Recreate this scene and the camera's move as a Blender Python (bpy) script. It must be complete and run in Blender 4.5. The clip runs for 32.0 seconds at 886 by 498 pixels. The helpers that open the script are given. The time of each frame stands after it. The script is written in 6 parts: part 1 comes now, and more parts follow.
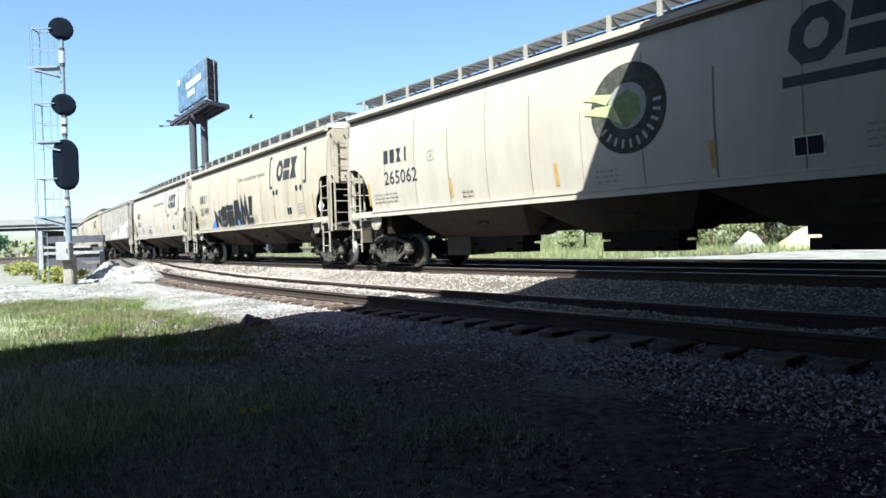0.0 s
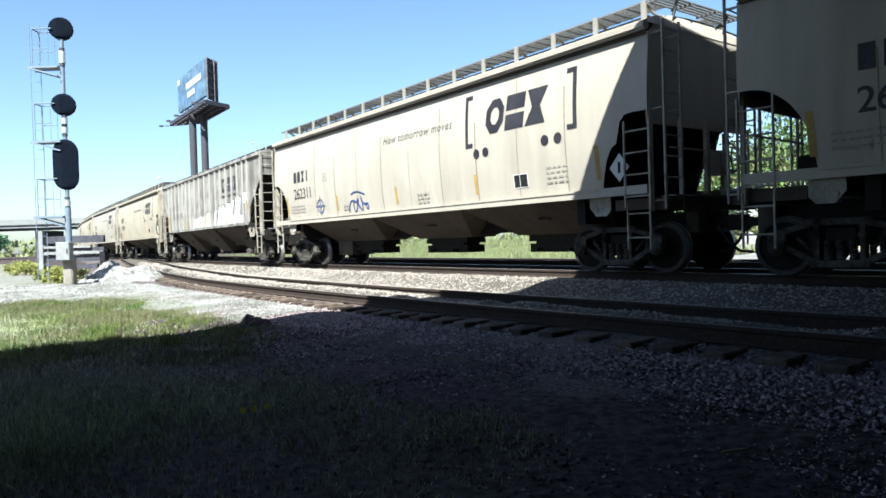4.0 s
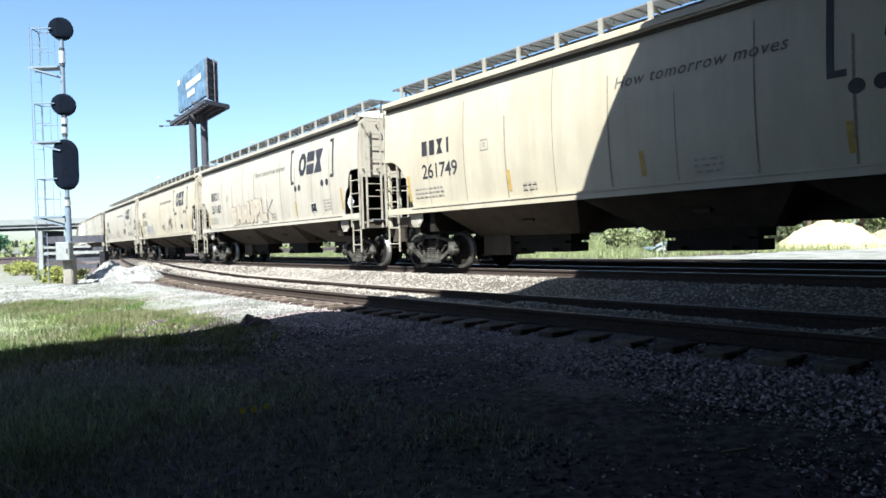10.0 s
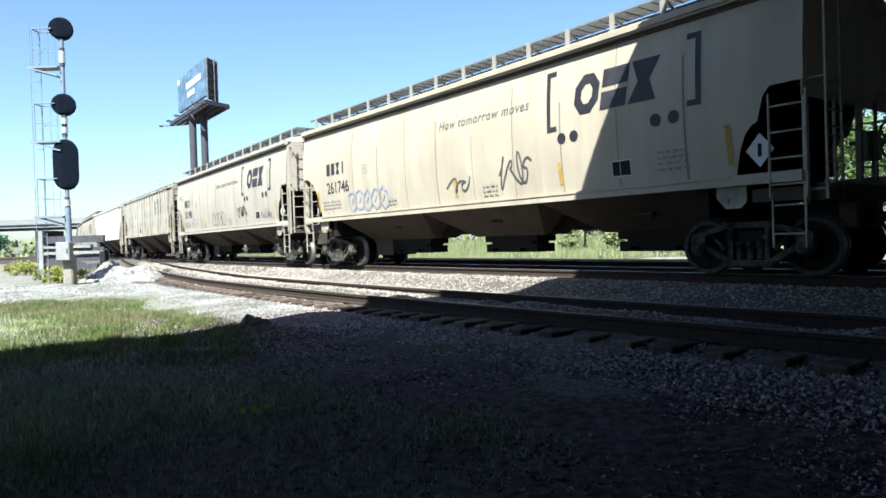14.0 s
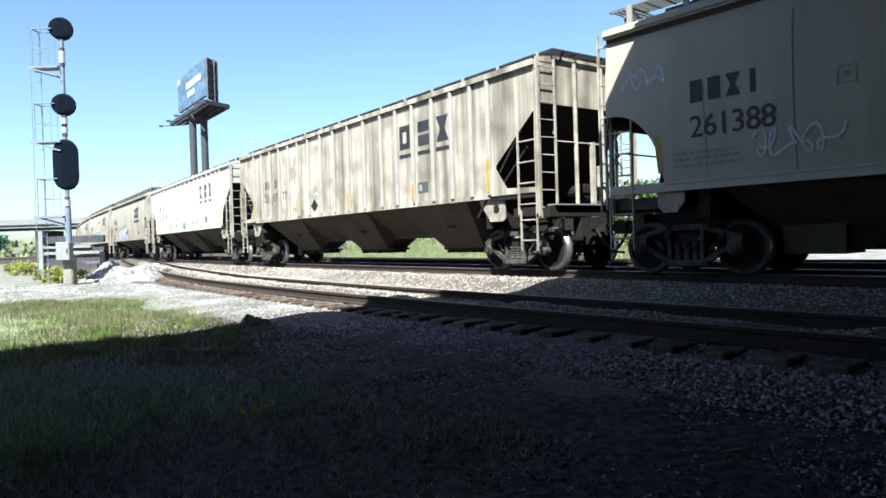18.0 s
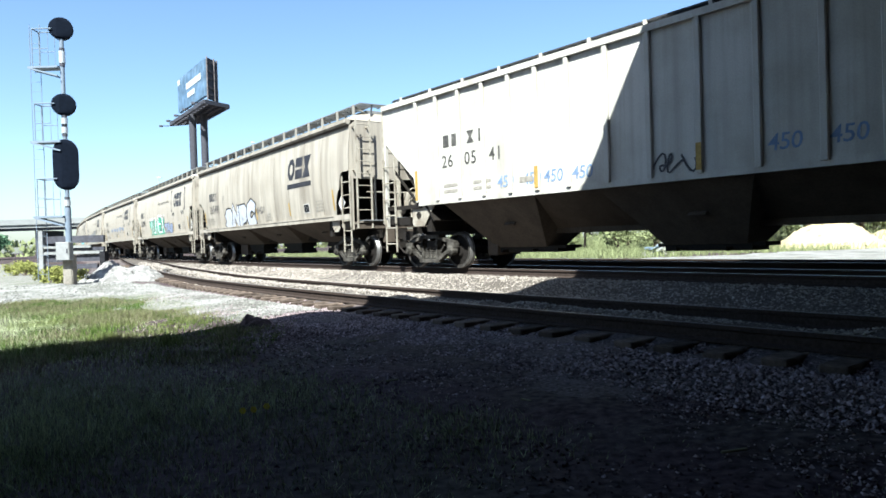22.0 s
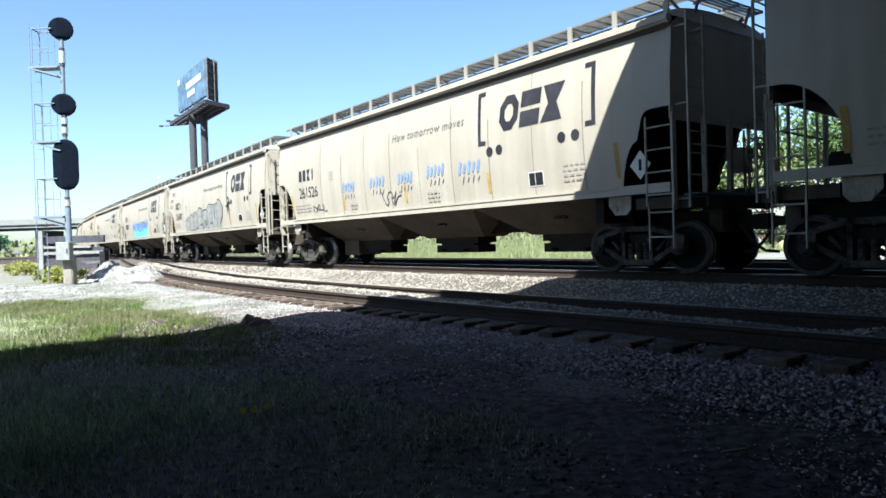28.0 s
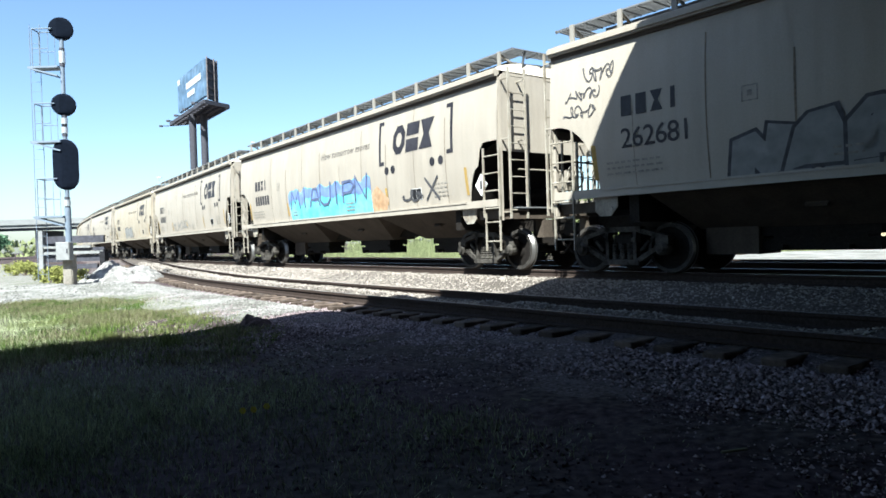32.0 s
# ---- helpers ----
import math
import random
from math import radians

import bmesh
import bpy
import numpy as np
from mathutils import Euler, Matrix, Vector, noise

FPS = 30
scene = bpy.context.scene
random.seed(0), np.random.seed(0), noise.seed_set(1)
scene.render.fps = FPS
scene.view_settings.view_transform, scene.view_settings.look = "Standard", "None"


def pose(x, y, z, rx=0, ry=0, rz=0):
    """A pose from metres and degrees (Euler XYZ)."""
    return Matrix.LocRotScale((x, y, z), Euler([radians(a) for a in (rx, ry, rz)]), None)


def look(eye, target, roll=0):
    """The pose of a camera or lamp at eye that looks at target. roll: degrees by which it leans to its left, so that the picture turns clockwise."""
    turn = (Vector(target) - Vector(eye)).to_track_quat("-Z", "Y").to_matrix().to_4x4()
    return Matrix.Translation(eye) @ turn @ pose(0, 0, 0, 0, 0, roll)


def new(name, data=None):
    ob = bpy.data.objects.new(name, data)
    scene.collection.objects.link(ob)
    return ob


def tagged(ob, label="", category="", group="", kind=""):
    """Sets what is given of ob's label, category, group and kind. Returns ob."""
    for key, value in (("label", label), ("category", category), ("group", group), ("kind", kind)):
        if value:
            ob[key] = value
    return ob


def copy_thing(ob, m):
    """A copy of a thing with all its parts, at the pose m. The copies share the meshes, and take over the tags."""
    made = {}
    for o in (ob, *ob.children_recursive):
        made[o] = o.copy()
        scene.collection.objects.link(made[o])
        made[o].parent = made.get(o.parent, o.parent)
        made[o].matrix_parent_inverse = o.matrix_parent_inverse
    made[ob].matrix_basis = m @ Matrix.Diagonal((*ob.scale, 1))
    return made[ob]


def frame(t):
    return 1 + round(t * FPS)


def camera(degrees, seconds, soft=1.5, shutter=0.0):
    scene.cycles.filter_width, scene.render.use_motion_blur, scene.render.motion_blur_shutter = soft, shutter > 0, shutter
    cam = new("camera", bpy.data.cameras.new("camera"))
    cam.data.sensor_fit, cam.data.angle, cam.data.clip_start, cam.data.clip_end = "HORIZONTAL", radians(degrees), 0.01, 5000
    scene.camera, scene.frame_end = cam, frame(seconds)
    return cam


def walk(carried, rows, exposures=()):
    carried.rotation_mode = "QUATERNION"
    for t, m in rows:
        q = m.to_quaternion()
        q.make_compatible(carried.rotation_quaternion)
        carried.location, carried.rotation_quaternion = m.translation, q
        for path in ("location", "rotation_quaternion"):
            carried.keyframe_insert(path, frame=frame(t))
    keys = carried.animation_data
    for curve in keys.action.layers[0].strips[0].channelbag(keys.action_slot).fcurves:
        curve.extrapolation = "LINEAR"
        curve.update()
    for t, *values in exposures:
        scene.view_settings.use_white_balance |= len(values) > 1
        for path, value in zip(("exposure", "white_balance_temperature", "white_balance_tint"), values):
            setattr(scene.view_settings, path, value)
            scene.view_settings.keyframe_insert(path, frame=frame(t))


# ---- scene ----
SECONDS = 32.0
EYE_Z = 0.724                       # above the running rail of the train's track (z = 0)
cam = camera(66.17, SECONDS, soft=1.65)
STAND = look((0, 0, EYE_Z), (0, 10, EYE_Z - 10 * math.tan(radians(0.748))), -1.755)
walk(cam, [(0.0, STAND), (SECONDS, STAND)], exposures=[(0.0, 2.0, 5850, 3), (SECONDS, 2.0, 5850, 3)])

# ---- daylight: sun high behind the camera ----
BRIDGE_M, BRIDGE_E = Vector((0.541, -0.841, 0)), Vector((0.841, 0.541, 0))   # across and along the road bridge overhead
SUN_TO = (BRIDGE_M + Vector((0, 0, 1.783)) - BRIDGE_E * 1.15).normalized()
SUN_UP = math.degrees(math.asin(SUN_TO.z))
world = bpy.data.worlds.new("sky")
scene.world = world
world.use_nodes = True
_n = world.node_tree.nodes
_sky = _n.new("ShaderNodeTexSky")
_sky.sky_type, _sky.sun_disc = "NISHITA", False
_sky.sun_elevation, _sky.sun_rotation = radians(SUN_UP), math.pi + math.atan2(-SUN_TO.x, -SUN_TO.y)
_sky.air_density, _sky.dust_density, _sky.ozone_density = 1.0, 1.0, 2.0
_n["Background"].inputs[1].default_value = 0.056
world.node_tree.links.new(_sky.outputs[0], _n["Background"].inputs[0])
sun_data = bpy.data.lights.new("sun", "SUN")
sun_data.energy, sun_data.angle, sun_data.color = 5.0, radians(0.53), (1.0, 0.95, 0.86)
sun = new("sun", sun_data)
sun.matrix_world = look(SUN_TO * 60, (0, 0, 0))

# ---- materials ----
def material(name, base, rough=0.6, metal=0.0, grain=None, stain=None, bump=0.0, streak=None, island=0.0, each=0.0, spec=0.2, dents=0.0):
    """A node material. grain: (scale, amount); stain: (scale, colour, amount); streak: (colour, amount) runs down z;
    each: brightness change from object to object; island: from piece to piece of one mesh."""
    m = bpy.data.materials.new(name)
    m.use_nodes = True
    nt = m.node_tree
    b = nt.nodes["Principled BSDF"]
    b.inputs["Roughness"].default_value, b.inputs["Metallic"].default_value = rough, metal
    b.inputs["Specular IOR Level"].default_value = spec
    tc = nt.nodes.new("ShaderNodeTexCoord")

    def tex(scale, detail=5, stretch=None):
        t = nt.nodes.new("ShaderNodeTexNoise")
        t.inputs["Scale"].default_value, t.inputs["Detail"].default_value = scale, detail
        if stretch:
            mp = nt.nodes.new("ShaderNodeMapping")
            mp.inputs["Scale"].default_value = stretch
            nt.links.new(tc.outputs["Object"], mp.inputs[0])
            nt.links.new(mp.outputs[0], t.inputs["Vector"])
        else:
            nt.links.new(tc.outputs["Object"], t.inputs["Vector"])
        return t.outputs["Fac"]

    def ramp(fac, lo, hi):
        r = nt.nodes.new("ShaderNodeMapRange")
        r.inputs[1].default_value, r.inputs[2].default_value = lo, hi
        nt.links.new(fac, r.inputs[0])
        return r.outputs[0]

    def times(a, k):
        r = nt.nodes.new("ShaderNodeMath")
        r.operation = "MULTIPLY"
        nt.links.new(a, r.inputs[0])
        r.inputs[1].default_value = k
        return r.outputs[0]

    def mix(kind, fac, a, c):
        x = nt.nodes.new("ShaderNodeMix")
        x.data_type, x.blend_type = "RGBA", kind
        for key, v in ((0, fac), (6, a), (7, c)):
            if isinstance(v, (int, float)):
                x.inputs[key].default_value = v
            elif isinstance(v, tuple):
                x.inputs[key].default_value = (*v[:3], 1)
            else:
                nt.links.new(v, x.inputs[key])
        return x.outputs[2]

    col = tuple(base)
    if stain:
        sc, c2, amt = stain
        col = mix("MIX", times(ramp(tex(sc, 6), 0.42, 0.68), amt), col, c2)
    if streak:
        c3, amt = streak
        f = ramp(tex(1.0, 6, (2.6, 2.6, 0.16)), 0.45, 0.72)
        col = mix("MIX", times(f, amt), col, c3)
        f2 = ramp(tex(1.0, 4, (9.0, 9.0, 0.35)), 0.5, 0.75)
        col = mix("MIX", times(f2, amt * 0.6), col, c3)
    if grain:
        sc, amt = grain
        f = ramp(tex(sc, 3), 0.3, 0.7)
        v = nt.nodes.new("ShaderNodeMapRange")
        v.inputs[3].default_value, v.inputs[4].default_value = 1 - amt, 1 + amt
        nt.links.new(f, v.inputs[0])
        cmb = nt.nodes.new("ShaderNodeCombineColor")
        for i in range(3):
            nt.links.new(v.outputs[0], cmb.inputs[i])
        col = mix("MULTIPLY", 1.0, col, cmb.outputs[0])
    for amt, kind in ((each, "obj"), (island, "isl")):
        if amt:
            if kind == "obj":
                src = nt.nodes.new("ShaderNodeObjectInfo").outputs["Random"]
            else:
                src = nt.nodes.new("ShaderNodeNewGeometry").outputs["Random Per Island"]
            v = nt.nodes.new("ShaderNodeMapRange")
            v.inputs[3].default_value, v.inputs[4].default_value = 1 - amt, 1 + amt
            nt.links.new(src, v.inputs[0])
            cmb = nt.nodes.new("ShaderNodeCombineColor")
            for i in range(3):
                nt.links.new(v.outputs[0], cmb.inputs[i])
            col = mix("MULTIPLY", 1.0, col, cmb.outputs[0])
    if isinstance(col, tuple):
        b.inputs["Base Color"].default_value = (*col, 1)
    else:
        nt.links.new(col, b.inputs["Base Color"])
    if bump:
        bp = nt.nodes.new("ShaderNodeBump")
        bp.inputs["Strength"].default_value, bp.inputs["Distance"].default_value = min(1.0, bump), 0.02
        nt.links.new(tex(grain[0] if grain else 30, 4), bp.inputs["Height"])
        nt.links.new(bp.outputs[0], b.inputs["Normal"])
    if dents:
        bp = nt.nodes.new("ShaderNodeBump")
        bp.inputs["Strength"].default_value, bp.inputs["Distance"].default_value = 1.0, dents
        nt.links.new(tex(1.0, 2, (1.6, 1.6, 0.45)), bp.inputs["Height"])
        nt.links.new(bp.outputs[0], b.inputs["Normal"])
    return m


CREAM = material("weathered_cream_paint", (0.312, 0.280, 0.235), 0.5, grain=(40, 0.05), stain=(0.7, (0.262, 0.232, 0.19), 0.45), streak=((0.14, 0.115, 0.088), 0.13), spec=0.24, each=0.06, dents=0.06)
SOOTY = material("sooty_cream_paint", (0.29, 0.263, 0.222), 0.55, grain=(40, 0.06), stain=(0.7, (0.21, 0.185, 0.15), 0.6), streak=((0.085, 0.07, 0.055), 0.5), spec=0.2, each=0.06, dents=0.06)
BUFF = material("weathered_buff_paint", (0.325, 0.286, 0.222), 0.5, grain=(40, 0.05), stain=(0.7, (0.268, 0.226, 0.165), 0.5), streak=((0.14, 0.105, 0.068), 0.17), spec=0.24, each=0.06, dents=0.06)
PALE = material("pale_white_paint", (0.42, 0.405, 0.37), 0.6, grain=(40, 0.06), stain=(1.1, (0.28, 0.262, 0.225), 0.7), streak=((0.15, 0.133, 0.108), 0.4), spec=0.35, dents=0.06)
GREY_OLD = material("weathered_grey_paint", (0.27, 0.255, 0.232), 0.65, grain=(40, 0.08), stain=(1.3, (0.13, 0.117, 0.10), 0.85), streak=((0.045, 0.04, 0.034), 0.92), spec=0.2, dents=0.06)
DIRTY = material("sooty_beige_paint", (0.34, 0.308, 0.255), 0.65, grain=(40, 0.08), stain=(1.4, (0.17, 0.145, 0.112), 0.85), streak=((0.062, 0.052, 0.042), 0.92), spec=0.2, dents=0.06)
SEAM = material("dirty_seam", (0.165, 0.14, 0.105), 0.8, grain=(20, 0.25))
HOPPER = material("dark_brown_hopper_steel", (0.074, 0.060, 0.048), 0.75, grain=(25, 0.15), stain=(1.2, (0.05, 0.04, 0.032), 0.7), streak=((0.032, 0.026, 0.02), 0.45), each=0.12, spec=0.12)
UNDER = material("grimy_shaded_underframe", (0.013, 0.0115, 0.0105), 0.8, grain=(20, 0.3), stain=(2.0, (0.02, 0.016, 0.012), 0.6), spec=0.12)
CAST = material("dusty_cast_steel", (0.065, 0.06, 0.053), 0.85, grain=(18, 0.25), stain=(5.0, (0.009, 0.008, 0.007), 0.97), bump=0.2, spec=0.04)
WHEEL = material("wheel_steel", (0.013, 0.0115, 0.0105), 0.8, grain=(20, 0.3), spec=0.06)
TREAD = material("polished_tread", (0.16, 0.155, 0.15), 0.4, metal=0.7, grain=(30, 0.1))
GRATE = material("galvanised_grating", (0.15, 0.155, 0.16), 0.6, metal=0.2, grain=(30, 0.15))
GRATE_DARK = material("dark_grating", (0.045, 0.047, 0.05), 0.6, metal=0.4, grain=(30, 0.2))
GRAB = material("painted_ladder_steel", (0.28, 0.257, 0.215), 0.6, grain=(25, 0.15), stain=(3.0, (0.12, 0.095, 0.068), 0.7), spec=0.25)
INK = material("navy_lettering", (0.017, 0.016, 0.020), 0.5, grain=(20, 0.25), stain=(2.0, (0.04, 0.038, 0.045), 0.5), spec=0.25)
INK_SMALL = material("faded_lettering", (0.205, 0.19, 0.165), 0.7, grain=(14, 0.3))
YELLOW = material("yellow_reflector", (0.30, 0.20, 0.055), 0.6, grain=(20, 0.2), stain=(5.0, (0.2, 0.14, 0.05), 0.6))
PLACARD = material("white_placard", (0.468, 0.461, 0.442), 0.6, grain=(20, 0.1))
BLACK = material("black_paint", (0.016, 0.016, 0.018), 0.7, grain=(15, 0.3), spec=0.08)

STEEL_RAIL = material("rusty_rail", (0.038, 0.029, 0.025), 0.85, grain=(30, 0.3), stain=(3.0, (0.03, 0.022, 0.018), 0.6), spec=0.05)
RAIL_TOP = material("polished_rail_head", (0.40, 0.39, 0.38), 0.4, metal=0.8, grain=(15, 0.15))
TIE = material("weathered_tie", (0.095, 0.074, 0.06), 0.9, grain=(14, 0.35), stain=(3.0, (0.035, 0.027, 0.022), 0.8), each=0.35, bump=0.6, spec=0.05)
# ballast toned by zone: darker on the mostly shaded shoulder, as shade put into colour
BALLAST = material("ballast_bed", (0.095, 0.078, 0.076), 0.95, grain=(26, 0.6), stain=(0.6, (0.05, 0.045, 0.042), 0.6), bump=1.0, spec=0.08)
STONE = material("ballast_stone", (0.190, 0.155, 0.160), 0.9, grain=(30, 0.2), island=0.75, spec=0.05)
CHALK = material("crushed_white_stone", (0.205, 0.201, 0.190), 0.9, grain=(24, 0.35), stain=(1.0, (0.095, 0.095, 0.082), 0.85), bump=0.8, island=0.3, spec=0.1)
SOIL = material("trodden_soil", (0.054, 0.039, 0.042), 0.95, grain=(14, 0.6), stain=(0.5, (0.058, 0.054, 0.042), 0.8), bump=1.0, spec=0.04)
GRASS = material("grass_blades", (0.058, 0.096, 0.020), 0.85, island=0.7, stain=(0.9, (0.145, 0.152, 0.062), 0.95), spec=0.05)
GRASS_DRY = material("dry_grass", (0.145, 0.139, 0.085), 0.85, island=0.5, spec=0.05)
BUSH = material("leaf_green", (0.048, 0.078, 0.022), 0.75, island=0.55, spec=0.15)
BUSH_LIGHT = material("young_leaf_green", (0.145, 0.165, 0.078), 0.8, island=0.5, spec=0.15)
BUSH_FAR = material("blue_green_leaves", (0.066, 0.125, 0.072), 0.8, island=0.5, spec=0.1)
BARK = material("bark", (0.10, 0.075, 0.055), 0.9, grain=(12, 0.4), bump=0.6)
PETAL = material("yellow_petals", (0.6, 0.5, 0.06), 0.6)
CONCRETE = material("weathered_concrete", (0.175, 0.182, 0.182), 0.9, grain=(12, 0.15), stain=(0.5, (0.125, 0.13, 0.13), 0.6), bump=0.3)
WHITE_STEEL = material("galvanised_mast", (0.375, 0.39, 0.405), 0.45, metal=0.5, grain=(15, 0.15))
SIGNAL_BLACK = material("signal_black", (0.004, 0.006, 0.011), 0.8, grain=(10, 0.2), spec=0.03)
SAND = material("yellow_sand", (0.37, 0.315, 0.195), 0.95, grain=(18, 0.15), stain=(0.9, (0.29, 0.235, 0.135), 0.6), bump=0.5)
BOARD_BLUE = material("billboard_blue", (0.075, 0.125, 0.19), 0.6, stain=(0.5, (0.12, 0.18, 0.25), 0.9), grain=(1.2, 0.35))
BOARD_WHITE = material("billboard_white", (0.372, 0.396, 0.408), 0.6, grain=(5, 0.1))
DARK_STEEL = material("dark_steel", (0.045, 0.045, 0.055), 0.6, grain=(8, 0.3))
INK_PALE = material("pale_lettering", (0.252, 0.252, 0.238), 0.7)
OLIVE = material("olive_paint", (0.13, 0.15, 0.06), 0.6, grain=(10, 0.2))
PALE_LEAF = material("pale_green_paint", (0.315, 0.36, 0.165), 0.6, grain=(10, 0.2))
SPRAY_WHITE = material("spray_white", (0.60, 0.61, 0.62), 0.6, grain=(6, 0.12))
SPRAY_SILVER = material("spray_silver", (0.36, 0.374, 0.418), 0.45, metal=0.15, grain=(6, 0.15))
SPRAY_GREY = material("spray_grey", (0.21, 0.21, 0.20), 0.6, grain=(6, 0.2), stain=(3.0, (0.165, 0.165, 0.155), 0.6))
SPRAY_GREY_DARK = material("spray_dark_grey", (0.055, 0.055, 0.06), 0.6, grain=(8, 0.3))
SPRAY_BLUE = material("spray_blue", (0.035, 0.13, 0.46), 0.55, grain=(6, 0.2))
SPRAY_BLUE_FAINT = material("spray_faint_blue", (0.143, 0.203, 0.315), 0.6, grain=(6, 0.2))
SPRAY_BLUEGREY = material("spray_blue_grey", (0.176, 0.208, 0.288), 0.6, grain=(6, 0.2))
SPRAY_NAVY = material("spray_navy", (0.03, 0.05, 0.15), 0.6, grain=(6, 0.2))
SPRAY_GREEN = material("spray_green", (0.06, 0.27, 0.17), 0.55, grain=(6, 0.25))
SPRAY_CYAN = material("spray_cyan", (0.11, 0.38, 0.44), 0.55, grain=(4, 0.25), stain=(1.5, (0.20, 0.42, 0.46), 0.7))
SPRAY_VIOLET = material("spray_violet_blue", (0.15, 0.22, 0.42), 0.55, grain=(4, 0.2), stain=(1.5, (0.10, 0.16, 0.36), 0.6))
SPRAY_ORANGE = material("spray_orange", (0.36, 0.23, 0.13), 0.6, grain=(6, 0.25), stain=(1.5, (0.30, 0.26, 0.2), 0.7))
CHAR = material("scrap_blue", (0.10, 0.135, 0.165), 0.7, grain=(4, 0.4), island=0.4)
PALE_STEEL = material("pale_painted_steel", (0.20, 0.205, 0.205), 0.5, grain=(10, 0.1), stain=(2.0, (0.14, 0.14, 0.13), 0.5))
RUST = material("rusty_lattice", (0.10, 0.088, 0.088), 0.8, grain=(3, 0.4))
WHITE_ROCK = material("white_rock", (0.21, 0.205, 0.195), 0.9, grain=(6, 0.35), stain=(2.5, (0.11, 0.105, 0.10), 0.8), bump=0.9)
BIRD_GREY = material("grey_feathers", (0.10, 0.10, 0.12), 0.8, grain=(20, 0.2))
# bridge concrete kept dark to cut the light it bounces
UNDERSIDE = material("dimming_dark_concrete", (0.075, 0.072, 0.067), 0.9, grain=(8, 0.2), stain=(0.5, (0.05, 0.048, 0.045), 0.6))
LADDER_STEEL = material("pale_blue_grey_steel", (0.135, 0.165, 0.205), 0.5, grain=(10, 0.1))
WEED_YELLOW = material("yellow_weeds", (0.19, 0.20, 0.06), 0.8, island=0.45, spec=0.1)
RAIL_WORN = material("dull_rail_head", (0.09, 0.08, 0.075), 0.5, metal=0.5, grain=(15, 0.2))
HATCH = material("hatch_grey", (0.15, 0.15, 0.145), 0.6, grain=(20, 0.15))
# same ballast between the tracks, lightened to stand for sunlight
PALE_STONE = material("pale_ballast_chip", (0.245, 0.219, 0.192), 0.9, grain=(30, 0.12), island=0.36, spec=0.08)
PALE_BED = material("track_ballast_bed", (0.088, 0.077, 0.068), 0.95, grain=(26, 0.5), stain=(0.7, (0.065, 0.056, 0.047), 0.7), bump=1.0, spec=0.05)
CLOD = material("soil_clod", (0.056, 0.040, 0.044), 0.95, grain=(20, 0.3), island=0.6, spec=0.04)
GREY_GRAVEL = material("dirty_grey_gravel", (0.175, 0.17, 0.155), 0.95, grain=(16, 0.65), stain=(1.6, (0.095, 0.10, 0.066), 0.8), bump=0.9, spec=0.1)
SPRAY_SALMON = material("spray_salmon", (0.315, 0.262, 0.205), 0.6, grain=(5, 0.15), stain=(2.0, (0.30, 0.27, 0.22), 0.8))
SPRAY_BROWN = material("spray_brown_line", (0.15, 0.13, 0.115), 0.6, grain=(5, 0.3))
SPRAY_DULL_BLUE = material("spray_dull_blue", (0.075, 0.095, 0.17), 0.6, grain=(6, 0.25))
# copy of the grass for shaded ground, its colour raised against the shade
GRASS_FOR_SHADE = material("grass_toned_for_shade", (0.30, 0.34, 0.20), 0.85, island=0.8, stain=(0.8, (0.15, 0.185, 0.085), 0.85), spec=0.04)
INK_FADED = material("worn_grey_lettering", (0.048, 0.046, 0.044), 0.7, grain=(14, 0.4), stain=(3.0, (0.09, 0.085, 0.078), 0.5))
RIB = material("pale_rib_paint", (0.30, 0.288, 0.262), 0.6, grain=(30, 0.08), stain=(2.0, (0.17, 0.155, 0.13), 0.6), streak=((0.10, 0.09, 0.075), 0.4), spec=0.25)
FOOTING = material("beige_footing", (0.19, 0.175, 0.15), 0.9, grain=(12, 0.2), stain=(2.0, (0.12, 0.11, 0.09), 0.6))
RIM = material("worn_wheel_rim", (0.038, 0.035, 0.032), 0.6, grain=(12, 0.4), spec=0.1)
# slogan ink made lighter to stand for sun glare on thin strokes
INK_SLOGAN = material("glare_lightened_slogan_paint", (0.105, 0.098, 0.09), 0.7, grain=(14, 0.35), spec=0.05)
EMBLEM_FADED = material("faded_emblem_green_black", (0.038, 0.040, 0.034), 0.7, grain=(14, 0.3), stain=(2.5, (0.075, 0.072, 0.06), 0.6), spec=0.05)


# ---- small mesh tools ----
def box(bm, x0, x1, y0, y1, z0, z1, m=None):
    vs = [bm.verts.new((x, y, z)) for x in (x0, x1) for y in (y0, y1) for z in (z0, z1)]
    if m is not None:
        for v in vs:
            v.co = m @ v.co
    for f in ((0, 1, 3, 2), (4, 6, 7, 5), (0, 4, 5, 1), (2, 3, 7, 6), (0, 2, 6, 4), (1, 5, 7, 3)):
        bm.faces.new([vs[i] for i in f])
    return vs


def rod(bm, p, q, r, n=6, r2=None):
    p, q = Vector(p), Vector(q)
    d = (q - p).normalized()
    a = d.orthogonal().normalized()
    c = d.cross(a)
    r2 = r if r2 is None else r2
    ring = [[bm.verts.new(o + (a * math.cos(t) + c * math.sin(t)) * rr) for t in [2 * math.pi * i / n for i in range(n)]] for o, rr in ((p, r), (q, r2))]
    for i in range(n):
        j = (i + 1) % n
        bm.faces.new((ring[0][i], ring[0][j], ring[1][j], ring[1][i]))
    bm.faces.new(ring[0][::-1])
    bm.faces.new(ring[1])


